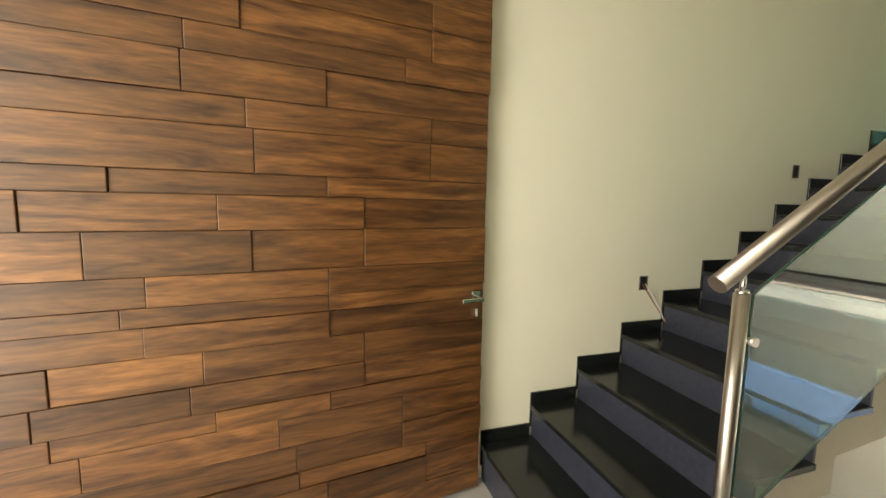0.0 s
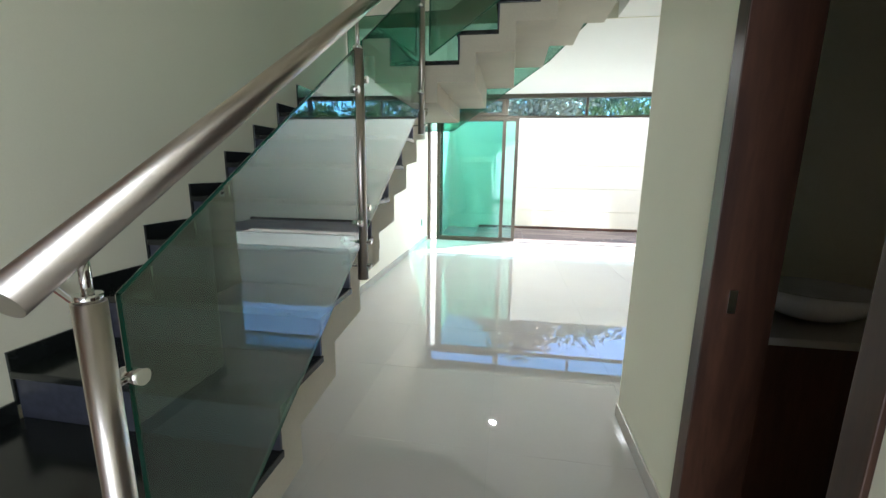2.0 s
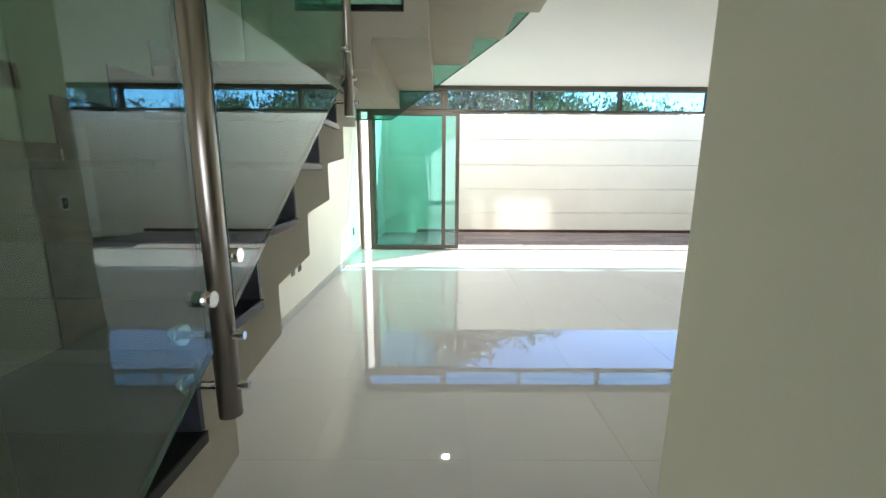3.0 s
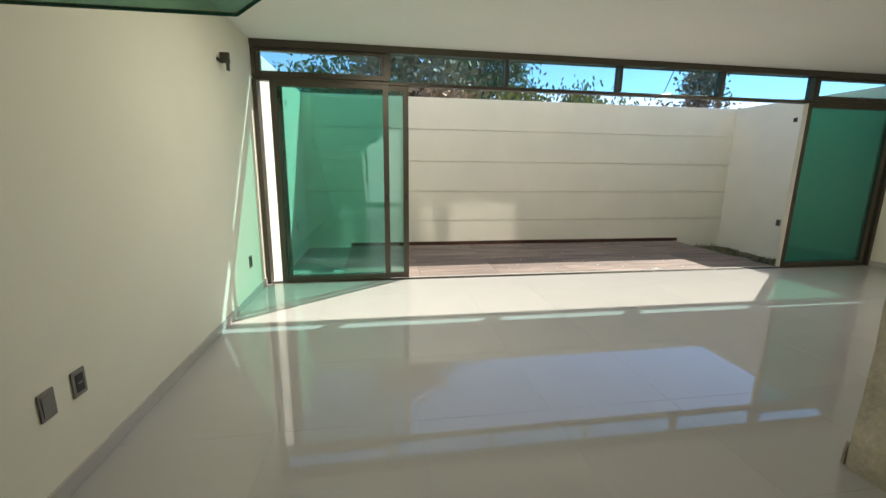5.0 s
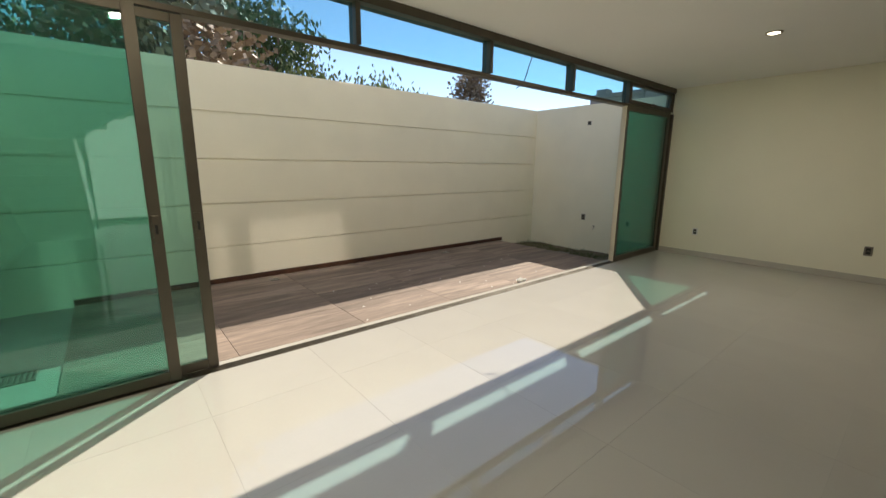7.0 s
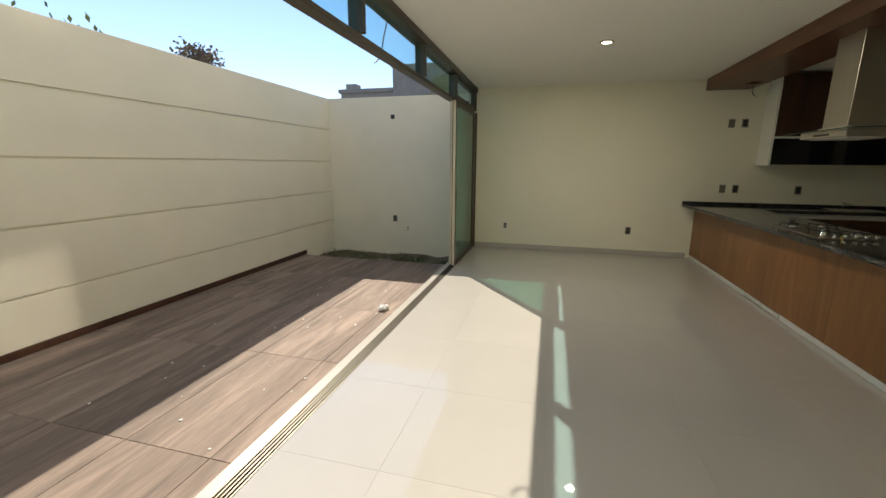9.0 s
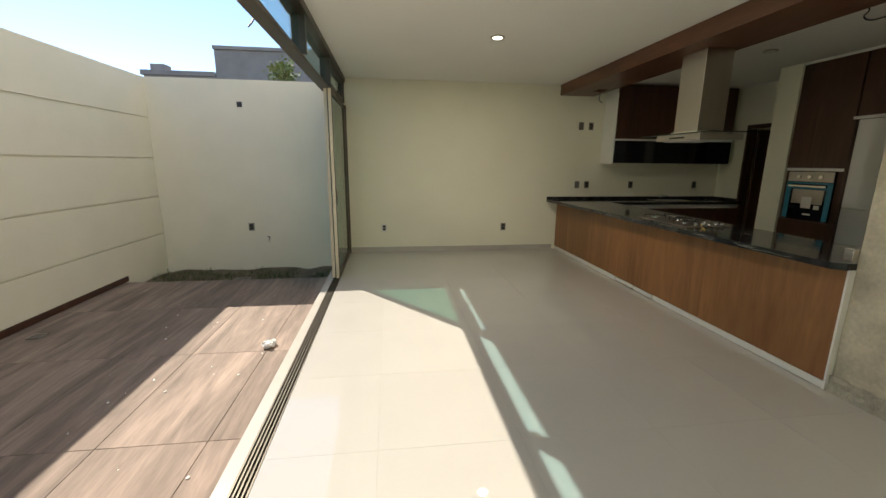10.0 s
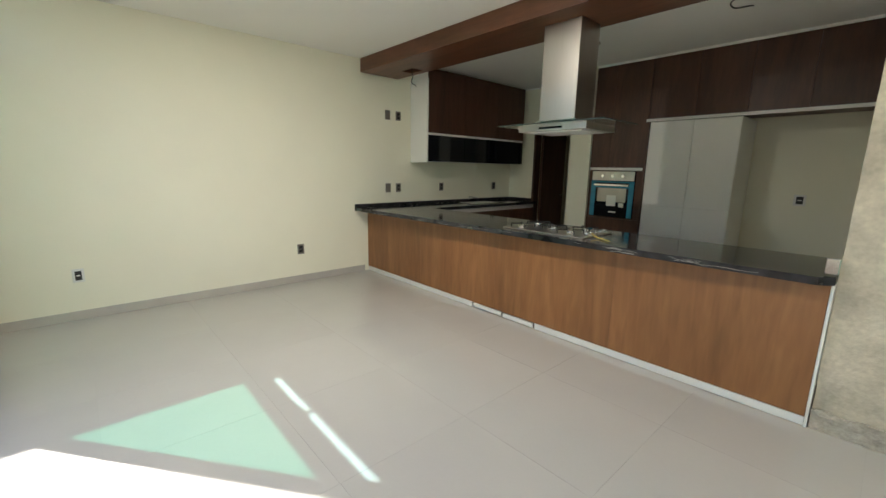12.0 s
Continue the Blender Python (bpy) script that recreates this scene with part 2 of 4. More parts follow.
# ---------------- helpers ----------------
def box(bm, x0, x1, y0, y1, z0, z1, bevel=0.0):
    m = Matrix.LocRotScale(((x0 + x1) / 2, (y0 + y1) / 2, (z0 + z1) / 2), None, (abs(x1 - x0), abs(y1 - y0), abs(z1 - z0)))
    made = bmesh.ops.create_cube(bm, size=1, matrix=m)["verts"]
    if bevel:
        edges = list({e for v in made for e in v.link_edges})
        bmesh.ops.bevel(bm, geom=edges, offset=bevel, segments=2, profile=0.5, affect="EDGES")
    return made


def boxes(*rows, bevel=0.0):
    bm = bmesh.new()
    for r in rows:
        box(bm, *r, bevel=bevel)
    return bm


def tube(bm, a, b, r, seg=20, r2=None):
    a, b = Vector(a), Vector(b)
    q = (b - a).to_track_quat("Z", "Y").to_matrix().to_4x4()
    m = Matrix.Translation((a + b) / 2) @ q
    return bmesh.ops.create_cone(bm, cap_ends=True, segments=seg, radius1=r, radius2=r if r2 is None else r2, depth=(b - a).length, matrix=m)["verts"]


def tubes(*rows, seg=20):
    bm = bmesh.new()
    for a, b, r in rows:
        tube(bm, a, b, r, seg)
    return bm


def prism(points, axis, lo, hi, bm=None):
    """A flat outline pushed along an axis; the points give the other two coordinates in order."""
    bm = bm or bmesh.new()
    def at(p, v):
        c = list(p)
        c.insert("xyz".index(axis), v)
        return c
    a = [bm.verts.new(at(p, lo)) for p in points]
    b = [bm.verts.new(at(p, hi)) for p in points]
    bm.faces.new(a)
    bm.faces.new(b[::-1])
    for i in range(len(a)):
        j = (i + 1) % len(a)
        bm.faces.new((a[j], a[i], b[i], b[j]))
    bmesh.ops.recalc_face_normals(bm, faces=bm.faces)
    return bm


def solid(name, bm, material, smooth=False):
    me = bpy.data.meshes.new(name)
    bm.to_mesh(me)
    bm.free()
    me.materials.append(material)
    if smooth:
        for p in me.polygons:
            p.use_smooth = len(p.vertices) == 4
    return new(name, me)


def part(name, bm, material, parent, label="", smooth=False):
    ob = solid(name, bm, material, smooth)
    ob.parent = parent
    ob.matrix_parent_inverse = parent.matrix_world.inverted()
    if label:
        ob["label"] = label
    return ob


def thing(name, at, label, category, group="", kind=""):
    e = new(name)
    e.empty_display_size = 0.1
    e.matrix_world = Matrix.Translation(at)
    bpy.context.view_layer.update()
    return tagged(e, label, category, group, kind)


def structure(name, bm, material, label, category):
    return tagged(solid(name, bm, material), label, category, kind="structure")


def wire(points, r, name, material, parent=None):
    cu = bpy.data.curves.new(name, "CURVE")
    cu.dimensions, cu.bevel_depth, cu.bevel_resolution = "3D", r, 2
    sp = cu.splines.new("BEZIER")
    sp.bezier_points.add(len(points) - 1)
    for bp, p in zip(sp.bezier_points, points):
        bp.co, bp.handle_left_type, bp.handle_right_type = p, "AUTO", "AUTO"
    me = bpy.data.meshes.new_from_object(new(name + "_curve", cu))
    bpy.data.objects.remove(bpy.data.objects[name + "_curve"])
    me.materials.clear()
    me.materials.append(material)
    ob = new(name, me)
    if parent:
        ob.parent = parent
        ob.matrix_parent_inverse = parent.matrix_world.inverted()
    return ob


# ---------------- plan ----------------
XL, XR = -0.64, 8.42          # side walls of the house
YS = 9.80                     # line of the sliding doors
YG = 12.60                    # garden wall
CEIL_Z = 2.83
HX = 1.71                     # hall wall with the bathroom door
HY = 3.83                     # end of the hall wall
VOID_Y = 5.82                 # edge of the slab over the living room
TOP = 5.6                     # top of the double-height hall
DECK_Z, SOIL_Z = -0.12, -0.26
YK = 2.90                     # kitchen rear wall

# ---------------- structure ----------------
structure("floor", boxes((XL - 0.2, XR + 0.2, -0.9, 9.64, -0.30, -0.0012)), GROUT, "grey bedding and joints under polished floor tiles", "floor")
structure("sill", boxes((XL, XR, 9.737, 9.82, -0.30, -0.008), bevel=0.004), BASE, "pale stone sill outside the sliding doors", "sill")
structure("wall_west", boxes((XL - 0.2, XL, -0.9, 9.86, -0.30, TOP)), PLASTER, "cream plastered side wall rising beside the stairs", "wall")
structure("wall_east", boxes((XR, XR + 0.2, 2.7, 9.86, -0.30, CEIL_Z)), PLASTER, "cream plastered end wall with outlets", "wall")
UPPER = ((3.62, 4.12), (5.28, 5.62), (5.80, 7.36))     # unseen upstairs openings, added to cut the lamp beam into patches
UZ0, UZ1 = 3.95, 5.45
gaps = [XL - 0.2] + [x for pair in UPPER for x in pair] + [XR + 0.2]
# extra height above the openings only stops lamp light spilling over
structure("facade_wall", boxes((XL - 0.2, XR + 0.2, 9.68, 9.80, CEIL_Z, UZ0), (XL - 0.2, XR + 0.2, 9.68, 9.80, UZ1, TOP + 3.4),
                               *[(a, b, 9.68, 9.80, UZ0, UZ1) for a, b in zip(gaps[::2], gaps[1::2])]), OUTWALL, "outer wall above the sliding doors, raised and pierced for the patch lamp", "wall")
structure("ceiling", boxes((XL, XR, VOID_Y, 9.68, CEIL_Z, 3.03), (2.5, XR, HY, VOID_Y, CEIL_Z, 3.03), (3.25, XR, 2.7, HY, CEIL_Z, 3.03)), CEIL,
          "smooth white ceiling over living room and kitchen", "ceiling")
structure("slab_edge", boxes((XL, 2.5, VOID_Y - 0.012, VOID_Y - 0.0005, CEIL_Z - 0.004, TOP)), PLASTER, "plastered slab edge and wall above the stairs", "wall")
structure("upper_walls", boxes((2.5, 2.65, -0.9, VOID_Y, 3.03, TOP), (XL - 0.2, 2.65, -0.9, VOID_Y + 0.15, TOP, TOP + 0.2)), PLASTER,
          "plain cream walls closing the stair void", "wall")
structure("upper_floor", boxes((1.93, 2.5, 4.5, VOID_Y - 0.013, CEIL_Z, 3.03), (HX, 2.5, -0.9, HY, CEIL_Z, 3.03)), CEIL, "upper floor slab at the stair head", "floor")

# hall wall with two door openings
B0, B1, DZ = 2.335, 2.97, 2.10       # bathroom door
C0, C1 = 1.35, 2.15                 # closet door
structure("wall_hall", boxes((HX, HX + 0.18, -0.9, C0, -0.01, CEIL_Z), (HX, HX + 0.18, C1, B0, -0.01, CEIL_Z), (HX, HX + 0.18, B1, HY, -0.01, CEIL_Z),
                             (HX, HX + 0.18, C0, C1, DZ, CEIL_Z), (HX, HX + 0.18, B0, B1, DZ, CEIL_Z), (HX + 0.18, 3.25, HY - 0.14, HY, -0.01, CEIL_Z)),
          PLASTER, "cream plastered hall wall with two doorways", "wall")
structure("wall_bathroom", boxes((HX + 0.18, 3.2, 1.45, 1.55, -0.01, CEIL_Z), (3.1, 3.2, 1.55, HY - 0.14, -0.01, CEIL_Z), (HX + 0.18, 3.2, 0.75, 0.85, -0.01, CEIL_Z)),
          PLASTER, "cream bathroom walls behind the hall", "wall")
structure("ceiling_bathroom", boxes((HX + 0.18, 3.2, -0.9, HY - 0.14, 2.6, 2.66)), CEIL, "white bathroom ceiling", "ceiling")
structure("wall_kitchen_side", boxes((3.07, 3.63, HY, 5.52, -0.01, CEIL_Z), (3.25, 3.63, 2.7, HY - 0.001, -0.01, CEIL_Z)), PLASTER, "cream wall between hall and kitchen", "wall")
# rough concrete column at its end
bm = boxes((3.06, 3.64, 5.52, 5.95, 0.0, CEIL_Z))
bmesh.ops.subdivide_edges(bm, edges=[e for e in bm.edges if e.calc_length() > 1], cuts=26)
for v in bm.verts:
    p = noise.noise_vector(v.co * 4.0)
    v.co.x += 0.008 * p.x
    v.co.y += 0.008 * p.y if v.co.y > 5.6 else 0
structure("concrete_column", bm, CONC, "rough unfinished concrete column at the counter end", "column")
# kitchen rear wall with a doorway
structure("wall_kitchen_rear", boxes((3.63, 7.13, YK - 0.15, YK, -0.01, CEIL_Z), (7.88, XR, YK - 0.15, YK, -0.01, CEIL_Z), (7.13, 7.88, YK - 0.15, YK, 2.12, CEIL_Z)),
          PLASTER, "cream kitchen rear wall with a doorway", "wall")
structure("wall_pantry", boxes((6.9, 8.2, 1.2, 1.3, -0.01, CEIL_Z), (6.8, 6.9, 1.2, YK - 0.15, -0.01, CEIL_Z), (8.2, 8.3, 1.2, YK - 0.15, -0.01, CEIL_Z), (6.8, 8.3, 1.2, YK - 0.15, CEIL_Z, CEIL_Z + 0.1)),
          PLASTER, "plain walls of the room behind the kitchen", "wall")
structure("kitchen_pier", boxes((6.45, 6.77, YK, 3.60, -0.006, CEIL_Z)), PLASTER, "cream plastered pier beside the oven tower", "pier")
# front wall, doorway open to the added enclosure
structure("wall_front", boxes((XL, -0.42, -0.9, -0.72, -0.3, TOP), (1.62, 2.65, -0.9, -0.72, -0.3, TOP), (-0.42, 1.62, -0.9, -0.72, 2.75, TOP)), PLASTER,
          "cream front wall round the wide entrance doorway", "wall")

# unseen enclosure, added so sunlit ground does not show in the glass reflections
structure("porch_wall", boxes((-2.4, 3.6, -3.3, -3.1, -0.42, 3.2), (-2.4, -2.2, -3.1, -0.9, -0.42, 3.2), (3.4, 3.6, -3.1, -0.9, -0.42, 3.2), (-2.4, 3.6, -3.3, -0.9, 3.2, 3.35)), PLASTER,
          "unseen plain cream enclosure added outside the entrance to block outdoor brightness", "wall")

# skirtings
structure("baseboard", boxes((XL, XL + 0.012, 4.9, 9.634, 0, 0.085), (XR - 0.012, XR, 6.05, 9.634, 0, 0.085), (HX - 0.012, HX, 3.025, HY + 0.012, 0, 0.085),
                             (HX, 3.07, HY, HY + 0.012, 0, 0.085), (HX - 0.012, HX, 2.205, 2.28, 0, 0.085), bevel=0.003), BASE,
          "low porcelain skirting along the walls", "baseboard")

# ---------------- garden ----------------
bands = (0.385, 0.97, 1.555, 2.155)
prof = [(YG + 0.18, -0.4), (YG, -0.4)]
for z in bands:
    prof += [(YG, z - 0.011), (YG + 0.022, z - 0.009), (YG + 0.022, z + 0.009), (YG, z + 0.011)]
prof += [(YG, 2.74), (YG + 0.005, 2.75), (YG + 0.18, 2.75)]
structure("garden_wall_north", prism(prof, "x", XL - 0.2, XR + 0.22), OUTWALL, "cream stucco garden wall with four horizontal grooves", "wall")
structure("garden_wall_east", boxes((XR + 0.02, XR + 0.2, 9.86, YG, -0.4, 2.75), bevel=0.004), OUTWALL, "smooth whitish stucco garden side wall", "wall")
structure("garden_wall_west", boxes((XL - 0.2, XL + 0.02, 9.86, YG, -0.4, 2.75), bevel=0.004), OUTWALL, "smooth cream stucco garden side wall", "wall")
structure("ground", boxes((-400, 400, -400, 400, -0.6, -0.42)), DIRT, "bare dry ground reaching to the horizon", "ground")
bm = bmesh.new()
bmesh.ops.create_grid(bm, x_segments=24, y_segments=48, size=0.5, matrix=Matrix.Translation((7.87, 11.23, SOIL_Z)) @ Matrix.Diagonal((1.14, 2.74, 1, 1)))
for v in bm.verts:
    v.co.z += 0.05 * noise.noise(v.co * 3.5)
structure("planting_bed", bm, DIRT, "bare soil bed at the end of the deck", "soil")
structure("paving", boxes((XL + 0.02, 0.2, 9.821, YG, -0.4, DECK_Z - 0.02)), PAVE, "rough cement strip beside the deck", "paving")
structure("deck", boxes((0.2, 7.30, 9.821, YG, -0.4, DECK_Z - 0.008)), GROUT, "bedding under the wood-look deck tiles", "deck")
structure("deck_edge", boxes((0.2, 7.38, YG - 0.025, YG - 0.001, DECK_Z, DECK_Z + 0.07), bevel=0.003), DARKVENEER, "dark skirting at the foot of the garden wall", "baseboard")


# ---------------- stairs ----------------
GO, RI, Y1, XO = 0.293, 0.178, 1.66, 0.345
YN, YF, YU = 4.59, 5.56, 4.34                # landing
GU, XU = 0.252, 0.40               # upper flight
T, TU = 0.12, 0.105
stairs = thing("staircase", (0, 2.5, 0), "folded-slab staircase with black granite treads and plastered soffit", "staircase")
def tread_z(k):
    return RI * k + (0.03 if 0 < k < 11 else 0.0)

top, bot = [], []
for k in range(1, 12):
    y = Y1 + GO * (k - 1)
    top += [(y, max(0.0, tread_z(k - 1) - 0.028)), (y, tread_z(k) - 0.028)]
    if k > 1:
        bot += [(y + T, RI * (k - 1) - T), (y + T, RI * k - T - 0.028)]
outline = top + [(YF, 11 * RI - 0.028), (YF, 11 * RI - 0.085), (YN + T + 0.10, 11 * RI - 0.085)] + bot[::-1] + [(Y1 + T + GO, 0.0)]
bm = prism(outline, "x", XL + 0.001, XO)
part("lower_flight_slab", bm, STAIRCONC, stairs, "stepped plaster soffit slab")
top, bot = [(XO + 0.001, 11 * RI - 0.028)], [(XO + 0.001, 11 * RI - 0.085)]
for j in range(1, 7):
    x = XU + GU * (j - 1)
    top += [(x, RI * (10 + j)), (x, RI * (11 + j) - 0.028)]
    bot += [(x + TU, (RI * (10 + j) - TU - 0.028) if j > 1 else 11 * RI - 0.085), (x + TU, RI * (11 + j) - TU - 0.028)]
top += [(XU + GU * 6, 17 * RI - 0.028)]
bot += [(XU + GU * 6, 17 * RI - TU - 0.028)]
part("upper_flight_slab", prism(top + bot[::-1], "y", YU, YF), STAIRCONC, stairs, "stepped plaster soffit slab")
for k in range(1, 11):
    y = Y1 + GO * (k - 1)
    part("tread", boxes((XL + 0.014, XO + 0.012, y - 0.025, y + GO - 0.001, tread_z(k) - 0.027, tread_z(k)), bevel=0.004), GRANITE, stairs)
    part("riser", boxes((XL + 0.014, XO + 0.004, y - 0.012, y - 0.0005, tread_z(k - 1) + 0.001, tread_z(k) - 0.028)), RISER, stairs, "dark grey granite riser")
    part("skirting_strip", boxes((XL + 0.001, XL + 0.013, y - 0.02, y + GO - 0.021, RI * k - 0.10, RI * k + 0.095), bevel=0.002), GRANITE, stairs)
part("landing_top", boxes((XL + 0.014, XO + 0.012, YN - 0.025, YF, RI * 11 - 0.027, RI * 11), (XO + 0.012, XU - 0.013, YN, YF, RI * 11 - 0.027, RI * 11)), GRANITE, stairs)
part("riser", boxes((XL + 0.014, XO + 0.004, YN - 0.012, YN - 0.0005, tread_z(10) + 0.001, RI * 11 - 0.028)), RISER, stairs)
part("skirting_strip", boxes((XL + 0.001, XL + 0.013, YN - 0.02, YF, RI * 11 - 0.10, RI * 11 + 0.095)), GRANITE, stairs)
for j in range(1, 7):
    x = XU + GU * (j - 1)
    part("tread", boxes((x - 0.025, x + GU - 0.001, YU - 0.012, YF, RI * (11 + j) - 0.027, RI * (11 + j)), bevel=0.004), GRANITE, stairs)
    part("riser", boxes((x - 0.012, x - 0.0005, YU - 0.004, YF, RI * (10 + j) + 0.001, RI * (11 + j) - 0.028)), RISER, stairs)

# ---------------- railing ----------------
def nose(y):
    return RI * (1 + (y - Y1) / GO)

def noseu(x):
    return RI * (12 + (x - XU) / GU)

XG = 0.425
PY = (1.975, 3.10, 4.27)
def xg(y):
    return XG + (y - 2.0) * -0.006

def lean(bm):
    for v in bm.verts:
        v.co.x += (v.co.y - 2.0) * -0.006
    return bm

rail = thing("stair_railing", (XG, 2.5, 0), "brushed steel handrail and posts holding green-tinted glass panels", "railing")
def post(parent, x, y, z0, z1, ztop, axis):
    p = part("post", tubes(((x, y, z0), (x, y, z1), 0.0215), seg=28), STEEL, parent, smooth=True)
    bm = tubes(((x, y, z1), (x, y, ztop), 0.008))
    tube(bm, (x, y, z1), (x, y, z1 + 0.012), 0.018, 24)
    part("rail_support", bm, CHROME, p, smooth=True)
    for dz in (0.06, 0.16):
        a = (x - 0.09, y, z0 + dz) if axis == "x" else (x, y + 0.09, z0 + dz)
        b = (x + 0.04, y, z0 + dz) if axis == "x" else (x, y - 0.04, z0 + dz)
        bm = tubes((a, b, 0.008))
        tube(bm, a, tuple(q + (w - q) * 0.15 for q, w in zip(a, b)), 0.020)
        part("standoff", bm, CHROME, p, smooth=True)
    return p

def clip(parent, at, axis, s):
    x, y, z = at
    d = (0, s * 0.05, 0) if axis == "y" else (s * 0.05, 0, 0)
    c = (x + d[0], y + d[1], z)
    off = Vector((0.02, 0, 0)) if axis == "y" else Vector((0, 0.02, 0))
    bm = tubes((at, c, 0.007))
    tube(bm, Vector(c) - off, Vector(c) + off, 0.014)
    part("glass_clip", bm, CHROME, parent, smooth=True)

posts = [post(rail, xg(PY[0]), PY[0], 0.14, 1.24, nose(PY[0]) + 0.935, "x"), post(rail, xg(PY[1]), PY[1], 0.97, 1.88, nose(PY[1]) + 0.935, "x"),
         post(rail, xg(PY[2]), PY[2], 1.66, 2.60, nose(PY[2]) + 0.935, "x")]
for i in (0, 1):
    a, b = PY[i] + 0.045, PY[i + 1] - 0.045
    quad = [(a, nose(a) + 0.09), (b, nose(b) + 0.09), (b, nose(b) + 0.84), (a, nose(a) + 0.84)]
    g = part("glass_panel", lean(prism(quad, "x", XG - 0.004, XG + 0.004)), RAILGLASS, rail, "tinted safety glass")
    rim = bmesh.new()
    for p, q in zip(quad, quad[1:] + quad[:1]):
        tube(rim, (XG, *p), (XG, *q), 0.0046, 6)
    part("glass_edge", lean(rim), GLASSEDGE, g, "dark green polished edge")
    for k, y, s in ((i, a, 1), (i + 1, b, -1)):
        for dz in (0.70, 0.19):
            clip(posts[k], (xg(PY[k]), PY[k], nose(y) + dz), "y", s)
bm = bmesh.new()
ends = [(XG, 1.875, nose(1.875) + 0.962), (xg(PY[2]), PY[2], nose(PY[2]) + 0.955), (xg(PY[2]) + 0.02, PY[2] + 0.02, nose(PY[2]) + 0.97), (1.95, PY[2] + 0.02, noseu(1.95) + 0.98)]
for p, q in zip(ends, ends[1:]):
    tube(bm, p, q, 0.0275, 32)
part("handrail", bm, STEEL, rail, "round brushed steel handrail", smooth=True)
for y, flat in ((YU - 0.05, 0), (YF + 0.03, 1)):
    x0 = xg(PY[2]) + 0.05 if not flat else XL + 0.02
    z0 = 11 * RI
    if flat:
        quad = [(x0, 1.79), (0.44, 1.80), (1.32, 2.42), (1.9, 3.0), (1.9, noseu(1.9) + 0.8), (XU, noseu(XU) + 0.75), (x0, z0 + 0.9)]
    else:
        quad = [(x0, noseu(x0) - 0.02), (1.9, noseu(1.9) - 0.02), (1.9, noseu(1.9) + 0.8), (x0, noseu(x0) + 0.8)]
    g = part("glass_panel", prism(quad, "y", y - 0.004, y + 0.004), RAILGLASS, rail, "tinted safety glass")
    rim = bmesh.new()
    for p, q in zip(quad, quad[1:] + quad[:1]):
        tube(rim, (p[0], y, p[1]), (q[0], y, q[1]), 0.0046, 6)
    part("glass_edge", rim, GLASSEDGE, g, "dark green polished edge")
for x in (1.80,):
    post(rail, x, YU - 0.05, noseu(x) - 0.2, noseu(x) + 0.8, noseu(x) + 0.97, "y")


# ---------------- entrance door ----------------
hinge = Vector((-0.308, -0.36, 0))
free = Vector((-0.575, 1.60, 0))
LW, LH = (free - hinge).length, 2.72
door_m = Matrix.Translation(hinge) @ Matrix.Rotation(math.atan2((free - hinge).y, (free - hinge).x) - math.pi / 2, 4, "Z")
door = thing("front_door", (0, 0, 0), "tall open entrance door clad in staggered tropical hardwood boards", "door")
door.matrix_world = Matrix.Identity(4)
part("door_leaf", boxes((-0.06, -0.004, 0, LW, 0.012, LH)), PAROTA, door)
rng = random.Random(5)
z = 0.014
rows = tuple(0.82 * r for r in (0.14, 0.165, 0.09, 0.15, 0.16, 0.10, 0.135, 0.16, 0.135, 0.086, 0.135, 0.195, 0.16, 0.10, 0.20, 0.13, 0.17, 0.12, 0.16, 0.14, 0.10, 0.17, 0.13))
plank_meshes = []
for i, hgt in enumerate(rows):
    if z + hgt > LH:
        break
    y = LW
    first = True
    while y > 0.001:
        w = rng.uniform(0.42, 0.82) if not first else rng.choice((0.3, 0.42, 0.6, 0.75))
        first = False
        y0 = max(0.0, y - w)
        if y0 < 0.12:
            y0 = 0.0
        dep = rng.choice((0.006, 0.009, 0.013, 0.017))
        ob = part("plank", boxes((-0.0035, dep, y0 + 0.0008, y - 0.0008, z + 0.0008, z + hgt - 0.0008), bevel=0.003), PAROTA, door)
        y = y0
    z += hgt
h = part("door_handle", boxes((0.012, 0.026, LW - 0.075, LW - 0.025, 1.035, 1.06), bevel=0.003), CHROME, door, "satin steel lever handle")
bm = tubes(((0.02, LW - 0.045, 1.03), (0.07, LW - 0.045, 1.03), 0.009))
box(bm, 0.06, 0.076, LW - 0.15, LW - 0.035, 1.018, 1.038, bevel=0.003)
part("lever", bm, CHROME, h)
part("keyhole", boxes((0.012, 0.021, LW - 0.05, LW - 0.035, 0.93, 0.97), bevel=0.002), CHROME, door)
door.matrix_world = door_m


# ---------------- hall doors ----------------
def casing(name, label, y0, y1, x, depth, zt, w=0.05):
    d = thing(name, (x, (y0 + y1) / 2, 0), label, "door frame", kind="structure")
    part("jamb", boxes((x - 0.014, x + depth, y0 - w, y0 + 0.02, 0, zt + 0.02), bevel=0.003), FRAMEWOOD, d)
    part("jamb", boxes((x - 0.014, x + depth, y1 - 0.02, y1 + w, 0, zt + 0.02), bevel=0.003), FRAMEWOOD, d)
    part("head", boxes((x - 0.014, x + depth, y0 - w, y1 + w, zt + 0.0205, zt + 0.02 + w), bevel=0.003), FRAMEWOOD, d)
    return d

